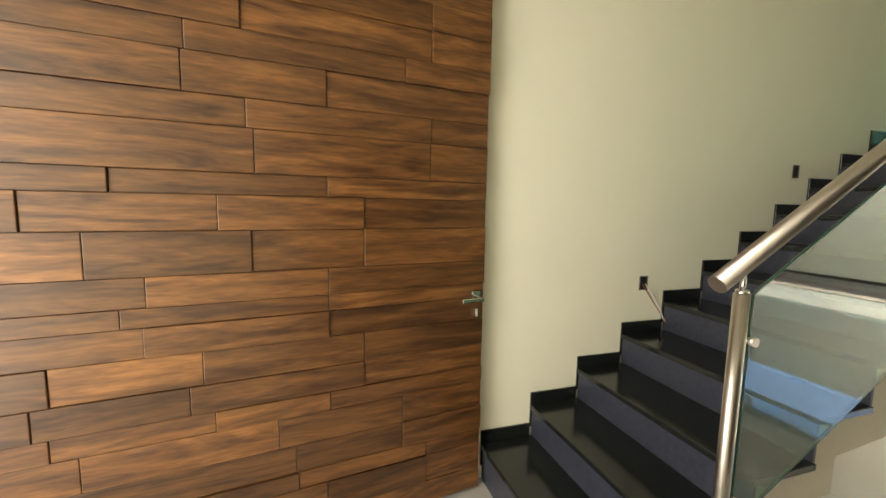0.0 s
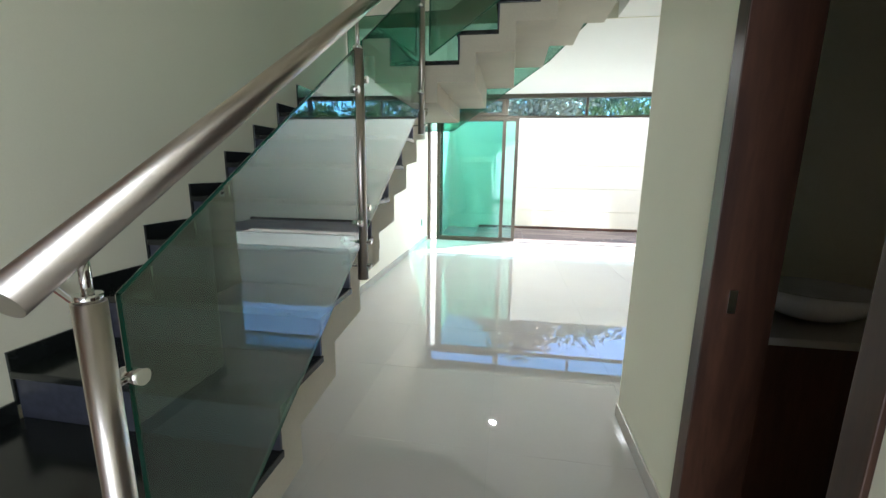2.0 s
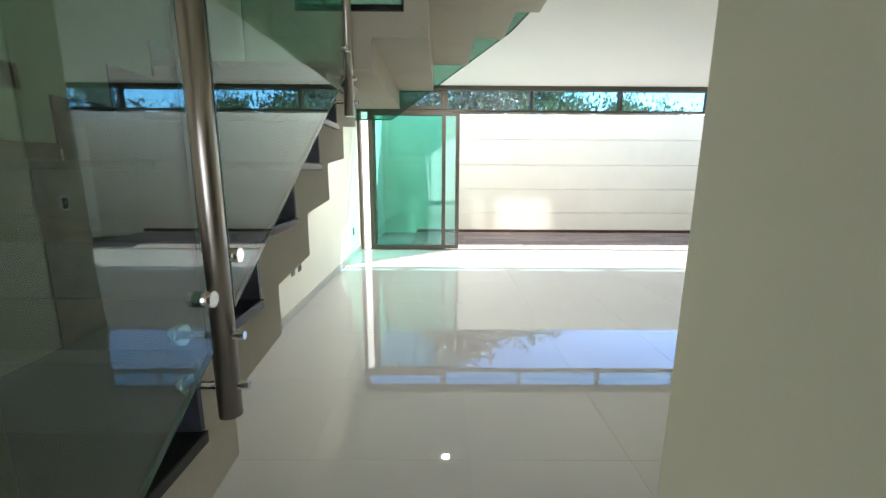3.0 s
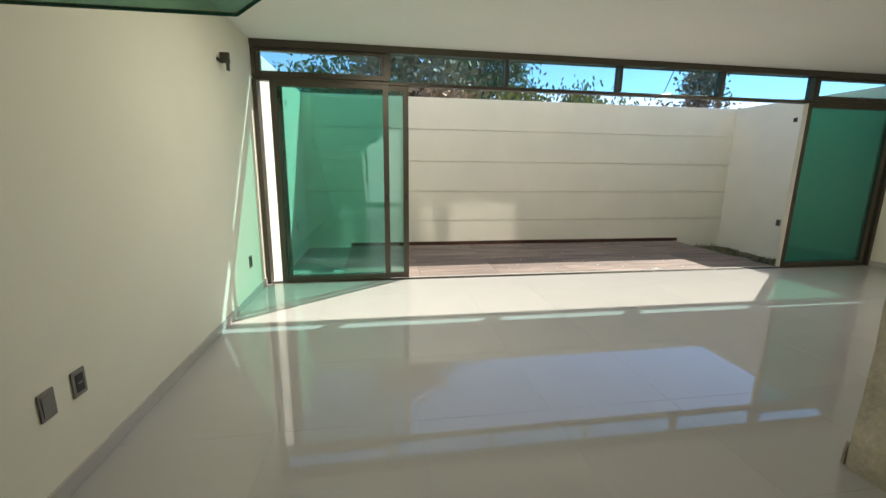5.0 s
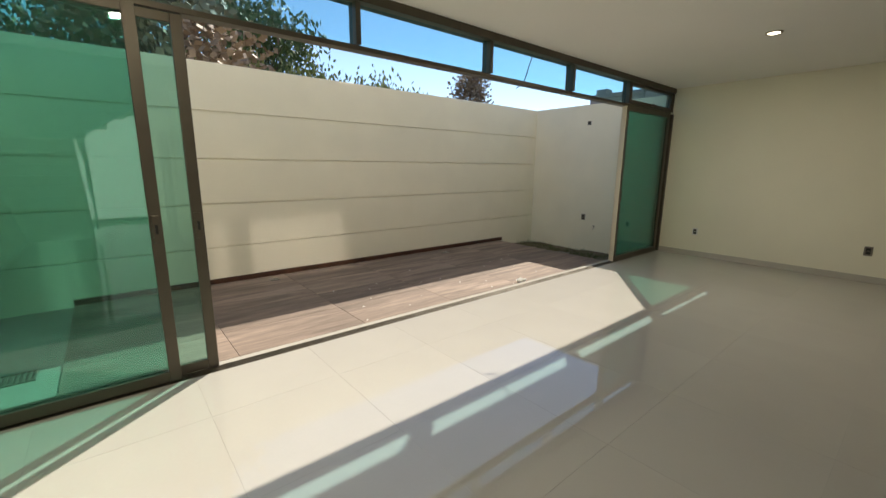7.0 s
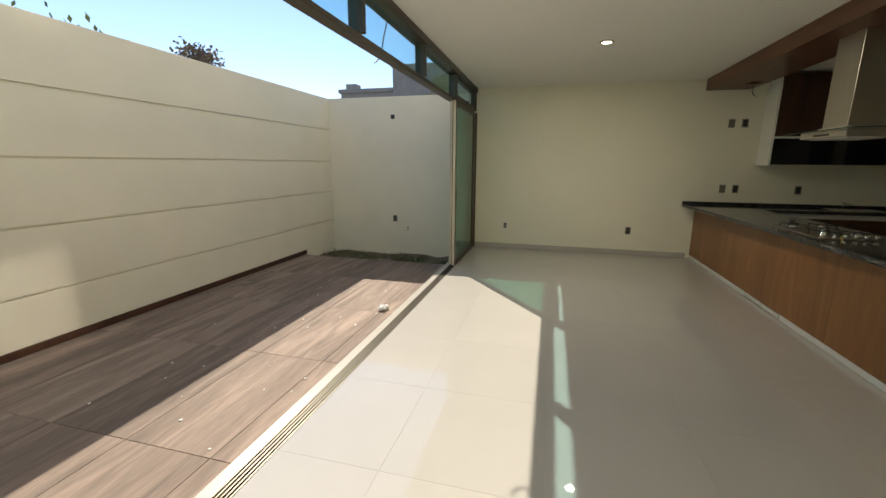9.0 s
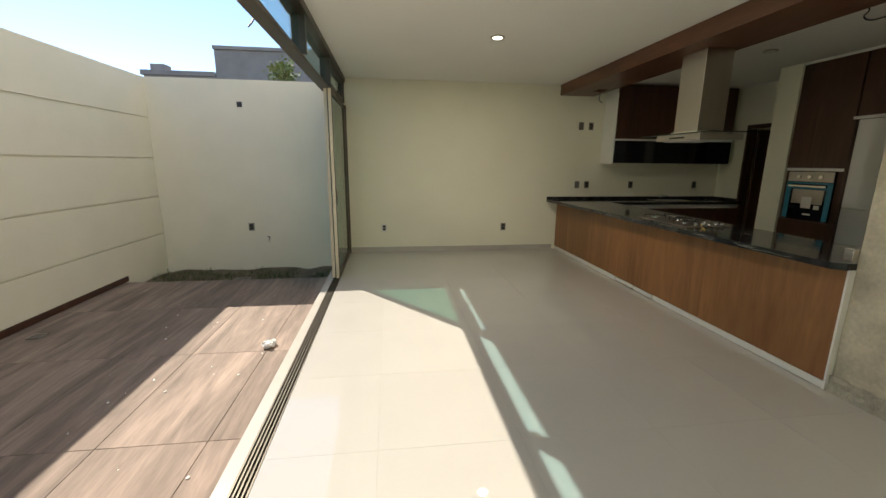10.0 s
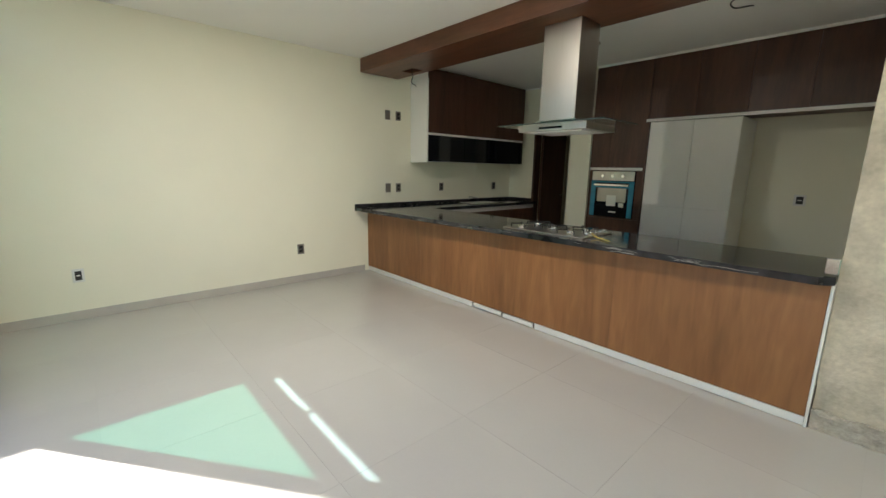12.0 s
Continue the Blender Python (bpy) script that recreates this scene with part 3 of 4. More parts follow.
d1 = casing("door_1", "dark wood frame round the open bathroom doorway", B0, B1, HX, 0.195, DZ - 0.02)
part("strike_plate", boxes((HX + 0.05, HX + 0.075, B1 - 0.024, B1 - 0.0195, 0.97, 1.05)), CHROME, d1, "small steel strike plate")
d2 = casing("door_2", "dark wood frame with a closed brown closet door", C0, C1, HX, 0.195, DZ - 0.02)
part("door_leaf", boxes((HX + 0.03, HX + 0.07, C0 + 0.022, C1 - 0.022, 0.01, DZ - 0.005), bevel=0.003), FRAMEWOOD, d2)
bath = thing("vanity", (2.6, 3.35, 0), "dark wood bathroom vanity with a pale stone top", "vanity")
part("cabinet", boxes((2.05, 3.09, 3.20, 3.69, 0.0, 0.78), bevel=0.004), DARKVENEER, bath)
part("vanity_top", boxes((2.02, 3.095, 3.16, 3.695, 0.782, 0.815), bevel=0.004), BASE, bath)
bm = bmesh.new()
bmesh.ops.create_uvsphere(bm, u_segments=32, v_segments=16, radius=1, matrix=Matrix.Translation((2.33, 3.42, 0.955)) @ Matrix.Diagonal((0.23, 0.2, 0.14, 1)))
bmesh.ops.delete(bm, geom=[v for v in bm.verts if v.co.z > 0.965], context="VERTS")
for v in bm.verts:
    v.co.z = max(v.co.z, 0.8175)
basin = tagged(solid("wash_basin", bm, CERAMIC, True), "round white ceramic vessel basin on the vanity", "basin")
basin.modifiers.new("thick", "SOLIDIFY").thickness = 0.012


# ---------------- sliding doors ----------------
FY0, FY1 = 9.635, 9.795
win = thing("window_1", (3.9, YS, 0), "wide bronze aluminium sliding door frame with clear clerestory panes", "window", kind="structure")
part("head_rail", boxes((XL, XR, FY0, FY1, 2.755, CEIL_Z - 0.001), bevel=0.003), ALU, win)
part("transom_rail", boxes((XL, XR, FY0 + 0.055, FY1, 2.405, 2.442), bevel=0.003), ALU, win)
for x0, x1 in ((XL, -0.59), (8.365, XR)):
    part("side_jamb", boxes((x0, x1, FY0, FY1, 0.0, 2.4045), bevel=0.003), ALU, win)
MULL = (0.885, 2.35, 3.88, 5.385, 6.87)
for x in MULL:
    w = 0.035 if x in (MULL[0], MULL[-1]) else 0.022
    part("mullion", boxes((x - w, x + w, FY0 + 0.02, FY1 - 0.02, 2.4425, 2.7545), bevel=0.002), ALU, win)
for x0, x1 in ((XL, -0.60), (8.38, XR)):
    part("mullion", boxes((x0, x1, FY0 + 0.02, FY1 - 0.02, 2.4425, 2.7545)), ALU, win)
for a, b in zip(MULL, MULL[1:]):
    part("pane", boxes((a + 0.024, b - 0.024, 9.712, 9.718, 2.4425, 2.7545)), CLERESTORY, win, "clear clerestory pane")
for a, b in ((-0.60, 0.85), (6.905, 8.38)):
    s = part("hopper_sash", boxes((a + 0.004, b - 0.004, 9.675, 9.745, 2.446, 2.505), (a + 0.004, b - 0.004, 9.675, 9.745, 2.715, 2.751),
                                  (a + 0.004, a + 0.05, 9.675, 9.745, 2.5055, 2.7145), (b - 0.05, b - 0.004, 9.675, 9.745, 2.5055, 2.7145), bevel=0.003), ALU, win)
    part("pane", boxes((a + 0.05, b - 0.05, 9.700, 9.706, 2.506, 2.714)), CLERESTORY, s)
    bm = boxes(((a + b) / 2 - 0.07, (a + b) / 2 + 0.07, 9.650, 9.675, 2.465, 2.48), bevel=0.003)
    box(bm, (a + b) / 2 - 0.015, (a + b) / 2 + 0.015, 9.640, 9.675, 2.48, 2.505)
    part("latch", bm, ALU, s)
tr = part("floor_track", boxes((XL, XR, 9.641, 9.736, -0.10, -0.022)), TRACKSHADE, win, "recess of the sliding track, coloured near black for its shade")
for y in (9.646, 9.667, 9.689, 9.710, 9.730):
    part("track_rib", boxes((XL + 0.066, XR - 0.066, y - 0.0045, y + 0.0045, -0.0215, 0.002)), ALU, tr)


def leaf(x0, x1, y, hand, pane):
    d = thing("sliding_door", ((x0 + x1) / 2, y, 0.012), "bronze aluminium sliding leaf with green-tinted glass", "sliding door", group="sliding leaves")
    z0, z1, w = 0.014, 2.398, 0.068
    for a, b, nm in ((x0, x0 + w, "stile"), (x1 - w, x1, "stile")):
        part(nm, boxes((a, b, y - 0.02, y + 0.02, z0, z1), bevel=0.003), ALU, d)
    part("bottom_rail", boxes((x0 + w, x1 - w, y - 0.018, y + 0.018, z0, z0 + 0.07), bevel=0.003), ALU, d)
    part("top_rail", boxes((x0 + w, x1 - w, y - 0.018, y + 0.018, z1 - 0.055, z1), bevel=0.003), ALU, d)
    part("glass_pane", boxes((x0 + w, x1 - w, y - 0.003, y + 0.003, z0 + 0.07, z1 - 0.055)), pane, d, "green-tinted glass pane")
    if hand:
        hx = x1 - w / 2 if hand > 0 else x0 + w / 2
        part("pull_handle", boxes((hx - 0.022, hx + 0.022, y - 0.032, y - 0.0205, 0.98, 1.16), bevel=0.004), ALU, d, "flush pull handle")
        part("lock", boxes((hx - 0.008, hx + 0.008, y - 0.036, y - 0.0325, 1.04, 1.10)), BLACKP, d)
    if x0 > 5:
        part("edge_strip", boxes((x0 - 0.006, x0 - 0.0005, y - 0.019, y + 0.019, z0, z1)), STRIP, d, "pale strip on the closing edge")
    return d

leaf(-0.455, 0.89, 9.667, 1, GREEN)
leaf(-0.405, 1.133, 9.722, 1, GREEN)
leaf(6.785, 8.30, 9.667, -1, GREENDEEP)
leaf(6.815, 8.335, 9.722, 0, GREENDEEP)


# ---------------- kitchen ----------------
CT = 0.905                          # worktop
pen = thing("peninsula_unit", (6.0, 5.8, 0), "long kitchen peninsula fronted with reddish-brown wood veneer", "cabinet")
PF = 5.99
xs = [3.66, 4.85, 6.05, 7.23, XR - 0.003]
part("body", boxes((3.66, XR - 0.004, 5.36, PF - 0.019, 0.10, CT - 0.045)), WHITELAC, pen)
for a, b in zip(xs, xs[1:]):
    part("veneer_panel", boxes((a + 0.0004, b - 0.0004, PF - 0.018, PF, 0.062, CT - 0.046), bevel=0.001), VENEER, pen)
part("plinth", boxes((3.66, 5.55, PF - 0.012, PF - 0.002, 0.004, 0.058), (5.57, 5.93, PF - 0.012, PF - 0.002, 0.008, 0.05), (5.95, 6.33, PF - 0.012, PF - 0.002, 0.012, 0.054),
                     (6.35, XR - 0.014, PF - 0.012, PF - 0.002, 0.004, 0.058), bevel=0.002), WHITEP, pen, "white plinth strip, loose and chipped in the middle")
part("end_strip", boxes((3.644, 3.658, 5.93, PF + 0.003, 0.0, CT - 0.045)), WHITEP, pen, "white end strip by the column")
outl = [(XR - 0.002, 5.32), (XR - 0.002, 6.19), (3.71, 6.08), (3.646, 6.02), (3.646, 5.32)]
wt = thing("worktop", (6, 5.8, CT - 0.04), "polished black granite worktop with fine white veins", "worktop")
part("slab", prism(outl, "z", CT - 0.045, CT), COUNTER, wt)
part("return_slab", boxes((7.80, XR - 0.002, YK + 0.002, 5.3195, CT - 0.045, CT)), COUNTER, wt)
part("splash", boxes((XR - 0.022, XR - 0.002, YK + 0.022, 6.19, CT + 0.0005, CT + 0.045), (7.90, XR - 0.002, YK + 0.002, YK + 0.0215, CT + 0.0005, CT + 0.045), bevel=0.002), COUNTER, wt)
rng = random.Random(11)
for i in range(24):
    x = rng.uniform(3.9, 8.0)
    ye = 6.08 + 0.11 * (x - 3.71) / (XR - 3.712) + 0.0006
    l0 = rng.uniform(0.05, 0.22)
    zz = rng.uniform(CT - 0.036, CT - 0.012)
    wire([(x, ye, zz), (x + l0 / 2, ye + 0.012 * l0, zz + rng.uniform(-0.006, 0.006)), (x + l0, ye + 0.023 * l0, zz + rng.uniform(-0.009, 0.009))], rng.uniform(0.0006, 0.0013), "vein", VEIN, wt)
for i in range(22):
    x, y = rng.uniform(3.8, 8.2), rng.uniform(5.4, 6.07)
    l0 = rng.uniform(0.05, 0.22)
    wire([(x, y, CT - 0.0002), (x + l0 / 2, y + rng.uniform(-0.03, 0.03), CT - 0.0002), (x + l0, y + rng.uniform(-0.06, 0.06), CT - 0.0002)], rng.uniform(0.0005, 0.0012), "vein", VEIN, wt)

# base units on the side wall
yy = [YK + 0.002, 3.6, 4.25, 4.85, 5.355]
for a, b in zip(yy, yy[1:]):
    u = thing("base_cabinet", (8.1, (a + b) / 2, 0), "dark walnut base cabinet with a white grip rail", "cabinet", group="base cabinets")
    part("body", boxes((7.86, XR - 0.003, a, b - 0.001, 0.09, CT - 0.046)), WHITELAC, u)
    part("door", boxes((7.838, 7.858, a + 0.002, b - 0.003, 0.10, CT - 0.115), bevel=0.002), DARKVENEER, u)
    part("grip_rail", boxes((7.845, 7.8585, a + 0.001, b - 0.002, CT - 0.105, CT - 0.047)), WHITEP, u, "white grip rail")
    part("plinth", boxes((7.90, 7.915, a, b - 0.001, 0.0, 0.089)), BLACKP, u)
sink = thing("kitchen_sink", (8.12, 4.05, CT), "steel sink with a low tap set in black worktop", "sink")
part("rim", boxes((7.90, 8.30, 3.70, 3.74, CT + 0.0005, CT + 0.006), (7.90, 8.30, 4.36, 4.40, CT + 0.0005, CT + 0.006), (7.90, 7.94, 3.741, 4.359, CT + 0.0005, CT + 0.006), (8.26, 8.30, 3.741, 4.359, CT + 0.0005, CT + 0.006)), CHROME, sink)
part("bowl", boxes((7.941, 8.259, 3.741, 4.359, CT + 0.0006, CT + 0.002)), STEEL, sink)
bm = tubes(((8.34, 4.05, CT), (8.34, 4.05, CT + 0.09), 0.014))
tube(bm, (8.34, 4.05, CT + 0.085), (8.16, 4.05, CT + 0.075), 0.010)
part("tap", bm, CHROME, sink, smooth=True)

# wall cabinets
for a, b in ((3.04, 3.76), (3.762, 4.48), (4.482, 5.205)):
    u = thing("wall_cabinet", (8.2, (a + b) / 2, 1.54), "dark walnut wall cabinet with a black glass flap below", "cabinet", group="wall cabinets")
    part("body", boxes((8.065, XR - 0.003, a, b, 1.545, 2.80)), WHITELAC, u)
    part("door", boxes((8.044, 8.063, a + 0.001, b - 0.001, 1.945, 2.80), bevel=0.0015), DARKVENEER, u)
    part("divider", boxes((8.040, 8.063, a, b, 1.915, 1.943)), WHITEP, u, "white edge strip")
    part("glass_flap", boxes((8.044, 8.063, a + 0.001, b - 0.001, 1.545, 1.913), bevel=0.0015), BLACKGLASS, u, "glossy black glass flap")
side = tagged(solid("cabinet_side_panel", boxes((8.044, XR - 0.003, 5.2065, 5.235, 1.53, 2.665)), WHITELAC), "white end panel of the wall cabinets", "panel")

# beam
beam = thing("ceiling_beam", (6, 5.7, 2.66), "dropped wood-veneer ceiling panel above the peninsula", "beam")
part("fascia", boxes((3.645, XR - 0.001, 6.035, 6.055, 2.66, CEIL_Z - 0.001), (3.645, XR - 0.001, 5.46, 5.48, 2.66, CEIL_Z - 0.001)), BEAMWOOD, beam)
HXA, HXB = 7.76, 7.98
part("underside", boxes((3.645, HXA, 5.4805, 6.0345, 2.66, 2.68), (HXB, XR - 0.001, 5.4805, 6.0345, 2.66, 2.68), (HXA, HXB, 5.4805, 5.55, 2.66, 2.68), (HXA, HXB, 5.71, 6.0345, 2.66, 2.68)), BEAMWOOD, beam)
w = tagged(wire([(7.87, 5.63, 2.829), (7.86, 5.64, 2.66), (7.83, 5.65, 2.58), (7.88, 5.63, 2.53), (7.80, 5.62, 2.47)], 0.005, "loose_cable", BLACKP), "loose cable hanging from a hole in the beam", "cable")
w2 = tagged(wire([(4.55, 5.25, 2.835), (4.5, 5.2, 2.74), (4.56, 5.15, 2.69), (4.42, 5.12, 2.66)], 0.005, "loose_cable", BLACKP), "loose cable hanging from the kitchen ceiling", "cable")
structure("kitchen_cornice", boxes((6.9, XR, YK, YK + 0.012, 2.81, CEIL_Z - 0.001)), CEIL, "thin white edge below the kitchen ceiling", "trim")

# hood
hood = thing("cooker_hood", (5.57, 5.68, 1.78), "stainless steel chimney hood with a flat glass canopy", "cooker hood")
part("chimney", boxes((5.395, 5.745, 5.53, 5.83, 1.873, 2.659), bevel=0.003), STEEL, hood)
part("motor_box", boxes((5.23, 5.90, 5.44, 5.92, 1.778, 1.8345), bevel=0.004), STEEL, hood)
part("glass_canopy", boxes((5.06, 6.10, 5.39, 5.97, 1.8355, 1.845), bevel=0.002), CLEAR, hood, "flat clear glass canopy")
part("glass_rim", boxes((5.06, 6.10, 5.9705, 5.9735, 1.8355, 1.845), (5.0565, 5.0595, 5.39, 5.97, 1.8355, 1.845), (6.1005, 6.1035, 5.39, 5.97, 1.8355, 1.845)), CANOPYEDGE, hood, "dark cut edge of the canopy")
part("collar", boxes((5.375, 5.765, 5.51, 5.85, 1.8455, 1.8725), bevel=0.002), CHROME, hood)
part("filter", boxes((5.30, 5.83, 5.49, 5.87, 1.770, 1.7775)), WHITELAC, hood, "pale filter panel under the hood")
for x in (5.35, 5.78):
    part("lamp", tubes(((x, 5.82, 1.766), (x, 5.82, 1.7695), 0.025)), WHITEP, hood)
part("control_strip", boxes((5.45, 5.68, 5.9205, 5.923, 1.795, 1.812)), BLACKGLASS, hood, "small dark control strip")

# cooktop
hob = thing("gas_cooktop", (5.54, 5.76, CT), "stainless gas cooktop with black burner grates", "cooktop")
part("tray", boxes((5.13, 5.96, 5.50, 6.01, CT + 0.0005, CT + 0.012), bevel=0.004), STEEL, hob)
for x, y, r in ((5.32, 5.63, 0.05), (5.32, 5.88, 0.04), (5.56, 5.755, 0.065), (5.82, 5.63, 0.04), (5.82, 5.88, 0.05)):
    part("burner", tubes(((x, y, CT + 0.012), (x, y, CT + 0.026), r), ((x, y, CT + 0.026), (x, y, CT + 0.033), r * 0.7)), CHROME, hob, smooth=True)
    g = bmesh.new()
    for a in range(4):
        dx, dy = math.cos(a * math.pi / 2 + 0.785), math.sin(a * math.pi / 2 + 0.785)
        tube(g, (x + dx * 0.02, y + dy * 0.02, CT + 0.045), (x + dx * 0.11, y + dy * 0.11, CT + 0.045), 0.005, 8)
        tube(g, (x + dx * 0.11, y + dy * 0.11, CT + 0.045), (x + dx * 0.11, y + dy * 0.11, CT + 0.012), 0.005, 8)
    part("grate", g, BLACKP, hob)
for i in range(5):
    part("knob", tubes(((5.17, 5.58 + i * 0.075, CT + 0.012), (5.17, 5.58 + i * 0.075, CT + 0.04), 0.017)), CHROME, hob, smooth=True)
tagged(wire([(5.14, 5.85, CT + 0.03), (5.08, 5.88, CT + 0.012), (5.0, 5.92, CT + 0.008), (4.93, 5.97, CT + 0.008)], 0.006, "yellow_cord", mat("yellow_cord_jacket", (0.55, 0.42, 0.12), 0.5, bump=0)),
       "short yellow cord lying on the worktop", "cord")

# tall units
TF = 3.575
oven_t = thing("oven_tower", (6.08, 3.3, 0), "dark walnut tall cabinet holding a built-in oven", "cabinet")
part("body", boxes((5.70, 6.449, YK + 0.002, TF - 0.02, 0.0, 2.80)), DARKVENEER, oven_t)
part("lower_door", boxes((5.722, 6.445, TF - 0.0195, TF, 0.10, 0.815), bevel=0.002), DARKVENEER, oven_t)
part("upper_door", boxes((6.175, 6.445, TF - 0.0195, TF, 1.50, 2.80), bevel=0.002), DARKVENEER, oven_t)
part("upper_door", boxes((5.722, 6.172, TF - 0.0195, TF, 1.50, 2.80), bevel=0.002), DARKVENEER, oven_t)
part("side_panel", boxes((5.70, 5.72, TF - 0.0195, TF + 0.01, 0.0, 2.058)), DARKVENEER, oven_t)
part("shelf_edge", boxes((5.722, 6.445, TF - 0.0195, TF + 0.012, 1.462, 1.498)), WHITEP, oven_t, "white shelf edge")
oven = thing("built_in_oven", (6.08, TF, 0.83), "new built-in oven with blue protective film still on it", "oven")
part("front", boxes((5.80, 6.40, TF - 0.0195, TF + 0.004, 0.835, 1.455), bevel=0.003), BLACKGLASS, oven)
part("control_panel", boxes((5.81, 6.39, TF + 0.0045, TF + 0.012, 1.325, 1.45), bevel=0.002), STEEL, oven)
for x in (5.95, 6.09, 6.23):
    part("knob", tubes(((x, TF + 0.012, 1.385), (x, TF + 0.04, 1.385), 0.022)), CHROME, oven, smooth=True)
part("handle", boxes((5.86, 6.34, TF + 0.035, TF + 0.05, 1.255, 1.28), (5.88, 5.90, TF + 0.0045, TF + 0.0349, 1.26, 1.275), (6.30, 6.32, TF + 0.0045, TF + 0.0349, 1.26, 1.275), bevel=0.002), CHROME, oven)
part("window", boxes((5.90, 6.30, TF + 0.0045, TF + 0.007, 1.04, 1.225)), STEEL, oven, "mirror-like oven window behind film")
for a, b, c, d in ((5.803, 5.87, 0.84, 1.32), (6.33, 6.397, 0.84, 1.32), (5.81, 6.39, 1.296, 1.318), (5.871, 6.329, 1.228, 1.25)):
    part("film_tape", boxes((a, b, TF + 0.0075, TF + 0.009, c, d)), FILM, oven, "blue film strip")
part("paper_tag", boxes((6.03, 6.16, TF + 0.0095, TF + 0.011, 0.985, 1.13)), WHITEP, oven, "white instruction tag")
part("paper_tag", boxes((5.92, 5.99, TF + 0.0095, TF + 0.011, 0.975, 1.03)), WHITEP, oven)
part("label_bar", boxes((6.02, 6.12, TF + 0.0045, TF + 0.006, 0.895, 0.915)), WHITEP, oven, "small unreadable maker's bar")
pantry = thing("pantry_cabinet", (5.22, 3.3, 0), "tall white lacquer pantry cabinet with four doors", "cabinet")
part("body", boxes((4.74, 5.697, YK + 0.002, TF - 0.045, 0.0, 2.058)), WHITELAC, pantry)
for a, b in ((4.742, 5.205), (5.209, 5.695)):
    part("door", boxes((a, b, TF - 0.0445, TF - 0.025, 0.08, 1.026), bevel=0.002), WHITELAC, pantry)
    part("door", boxes((a, b, TF - 0.0445, TF - 0.025, 1.034, 2.053), bevel=0.002), WHITELAC, pantry)
over = thing("overhead_cabinet", (4.66, 3.3, 2.1), "row of dark walnut cupboards up to the ceiling", "cabinet")
part("body", boxes((3.635, 5.697, YK + 0.002, TF - 0.02, 2.094, 2.80)), DARKVENEER, over)
for a, b in ((3.637, 4.20), (4.204, 4.70), (4.704, 5.20), (5.204, 5.697)):
    part("door", boxes((a, b, TF - 0.0195, TF, 2.095, 2.80), bevel=0.0015), DARKVENEER, over)
part("bottom_edge", boxes((3.637, 5.735, TF - 0.0195, TF + 0.012, 2.060, 2.093)), WHITEP, over, "white lower edge")
structure("cabinet_cornice", boxes((3.635, 6.449, TF - 0.015, TF + 0.003, 2.802, CEIL_Z - 0.001)), CEIL, "white strip between cupboards and ceiling", "trim")
# doorway at the rear
d3 = thing("door_3", (7.5, YK, 0), "dark wood frame with a brown door standing ajar", "door", kind="structure")
part("jamb", boxes((7.06, 7.15, YK - 0.15, YK + 0.014, 0, 2.12), bevel=0.003), FRAMEWOOD, d3)
part("jamb", boxes((7.86, 7.895, YK - 0.15, YK + 0.014, 0, 2.12), bevel=0.003), FRAMEWOOD, d3)
part("head", boxes((7.06, 7.895, YK - 0.15, YK + 0.014, 2.1205, 2.19), bevel=0.003), FRAMEWOOD, d3)
lf = part("door_leaf", boxes((7.815, 7.855, YK - 0.88, YK - 0.16, 0.01, 2.11), bevel=0.003), DARKVENEER, d3)
part("door_handle", tubes(((7.815, YK - 0.80, 1.0), (7.77, YK - 0.80, 1.0), 0.009), ((7.77, YK - 0.80, 1.0), (7.77, YK - 0.69, 1.0), 0.008)), CHROME, lf, smooth=True)


# ---------------- outlets, switches, lamps ----------------
def outlet(at, normal, w=0.085, hgt=0.125, kind="outlet"):
    """A wall plate: normal '+x', '-x', '+y' or '-y'."""
    lab = {"outlet": "grey wall outlet plate with dark sockets", "switch": "plain grey wall switch plate", "white": "white wall outlet plate with dark sockets",
           "box": "open electrical box without a cover"}[kind]
    o = thing("electrical_box" if kind == "box" else ("light_switch" if kind == "switch" else "wall_outlet"), at, lab, "switch" if kind == "switch" else "outlet")
    ax, s = normal[1], 1 if normal[0] == "+" else -1
    def plate(name, u0, u1, v0, v1, d0, d1, m, bev=0.0):
        x, y, z = at
        lo, hi = sorted((s * d0, s * d1))
        row = (x + lo, x + hi, y + u0, y + u1, z + v0, z + v1) if ax == "x" else (x + u0, x + u1, y + lo, y + hi, z + v0, z + v1)
        part(name, boxes(row, bevel=bev), m, o)
    if kind == "box":
        for a, b, c, d in ((-w / 2, w / 2, hgt / 2 - 0.006, hgt / 2), (-w / 2, w / 2, -hgt / 2, -hgt / 2 + 0.006), (-w / 2, -w / 2 + 0.006, -hgt / 2, hgt / 2), (w / 2 - 0.006, w / 2, -hgt / 2, hgt / 2)):
            plate("rim", a, b, c, d, 0.0, 0.004, GREYP)
        plate("back", -w / 2 + 0.006, w / 2 - 0.006, -hgt / 2 + 0.006, hgt / 2 - 0.006, 0.0, 0.0015, BLACKP)
        return o
    pm = WHITEP if kind == "white" else GREYP
    plate("plate", -w / 2, w / 2, -hgt / 2, hgt / 2, 0.0, 0.009, pm, 0.003)
    if kind == "switch":
        plate("rocker", -w * 0.36, w * 0.36, -hgt * 0.36, hgt * 0.36, 0.0092, 0.012, GREYP, 0.001)
    else:
        plate("insert", -w * 0.28, w * 0.28, -hgt * 0.34, hgt * 0.34, 0.0092, 0.011, BLACKP)
        plate("socket_bar", -w * 0.16, w * 0.16, -hgt * 0.04, hgt * 0.04, 0.0112, 0.0125, pm)
    return o

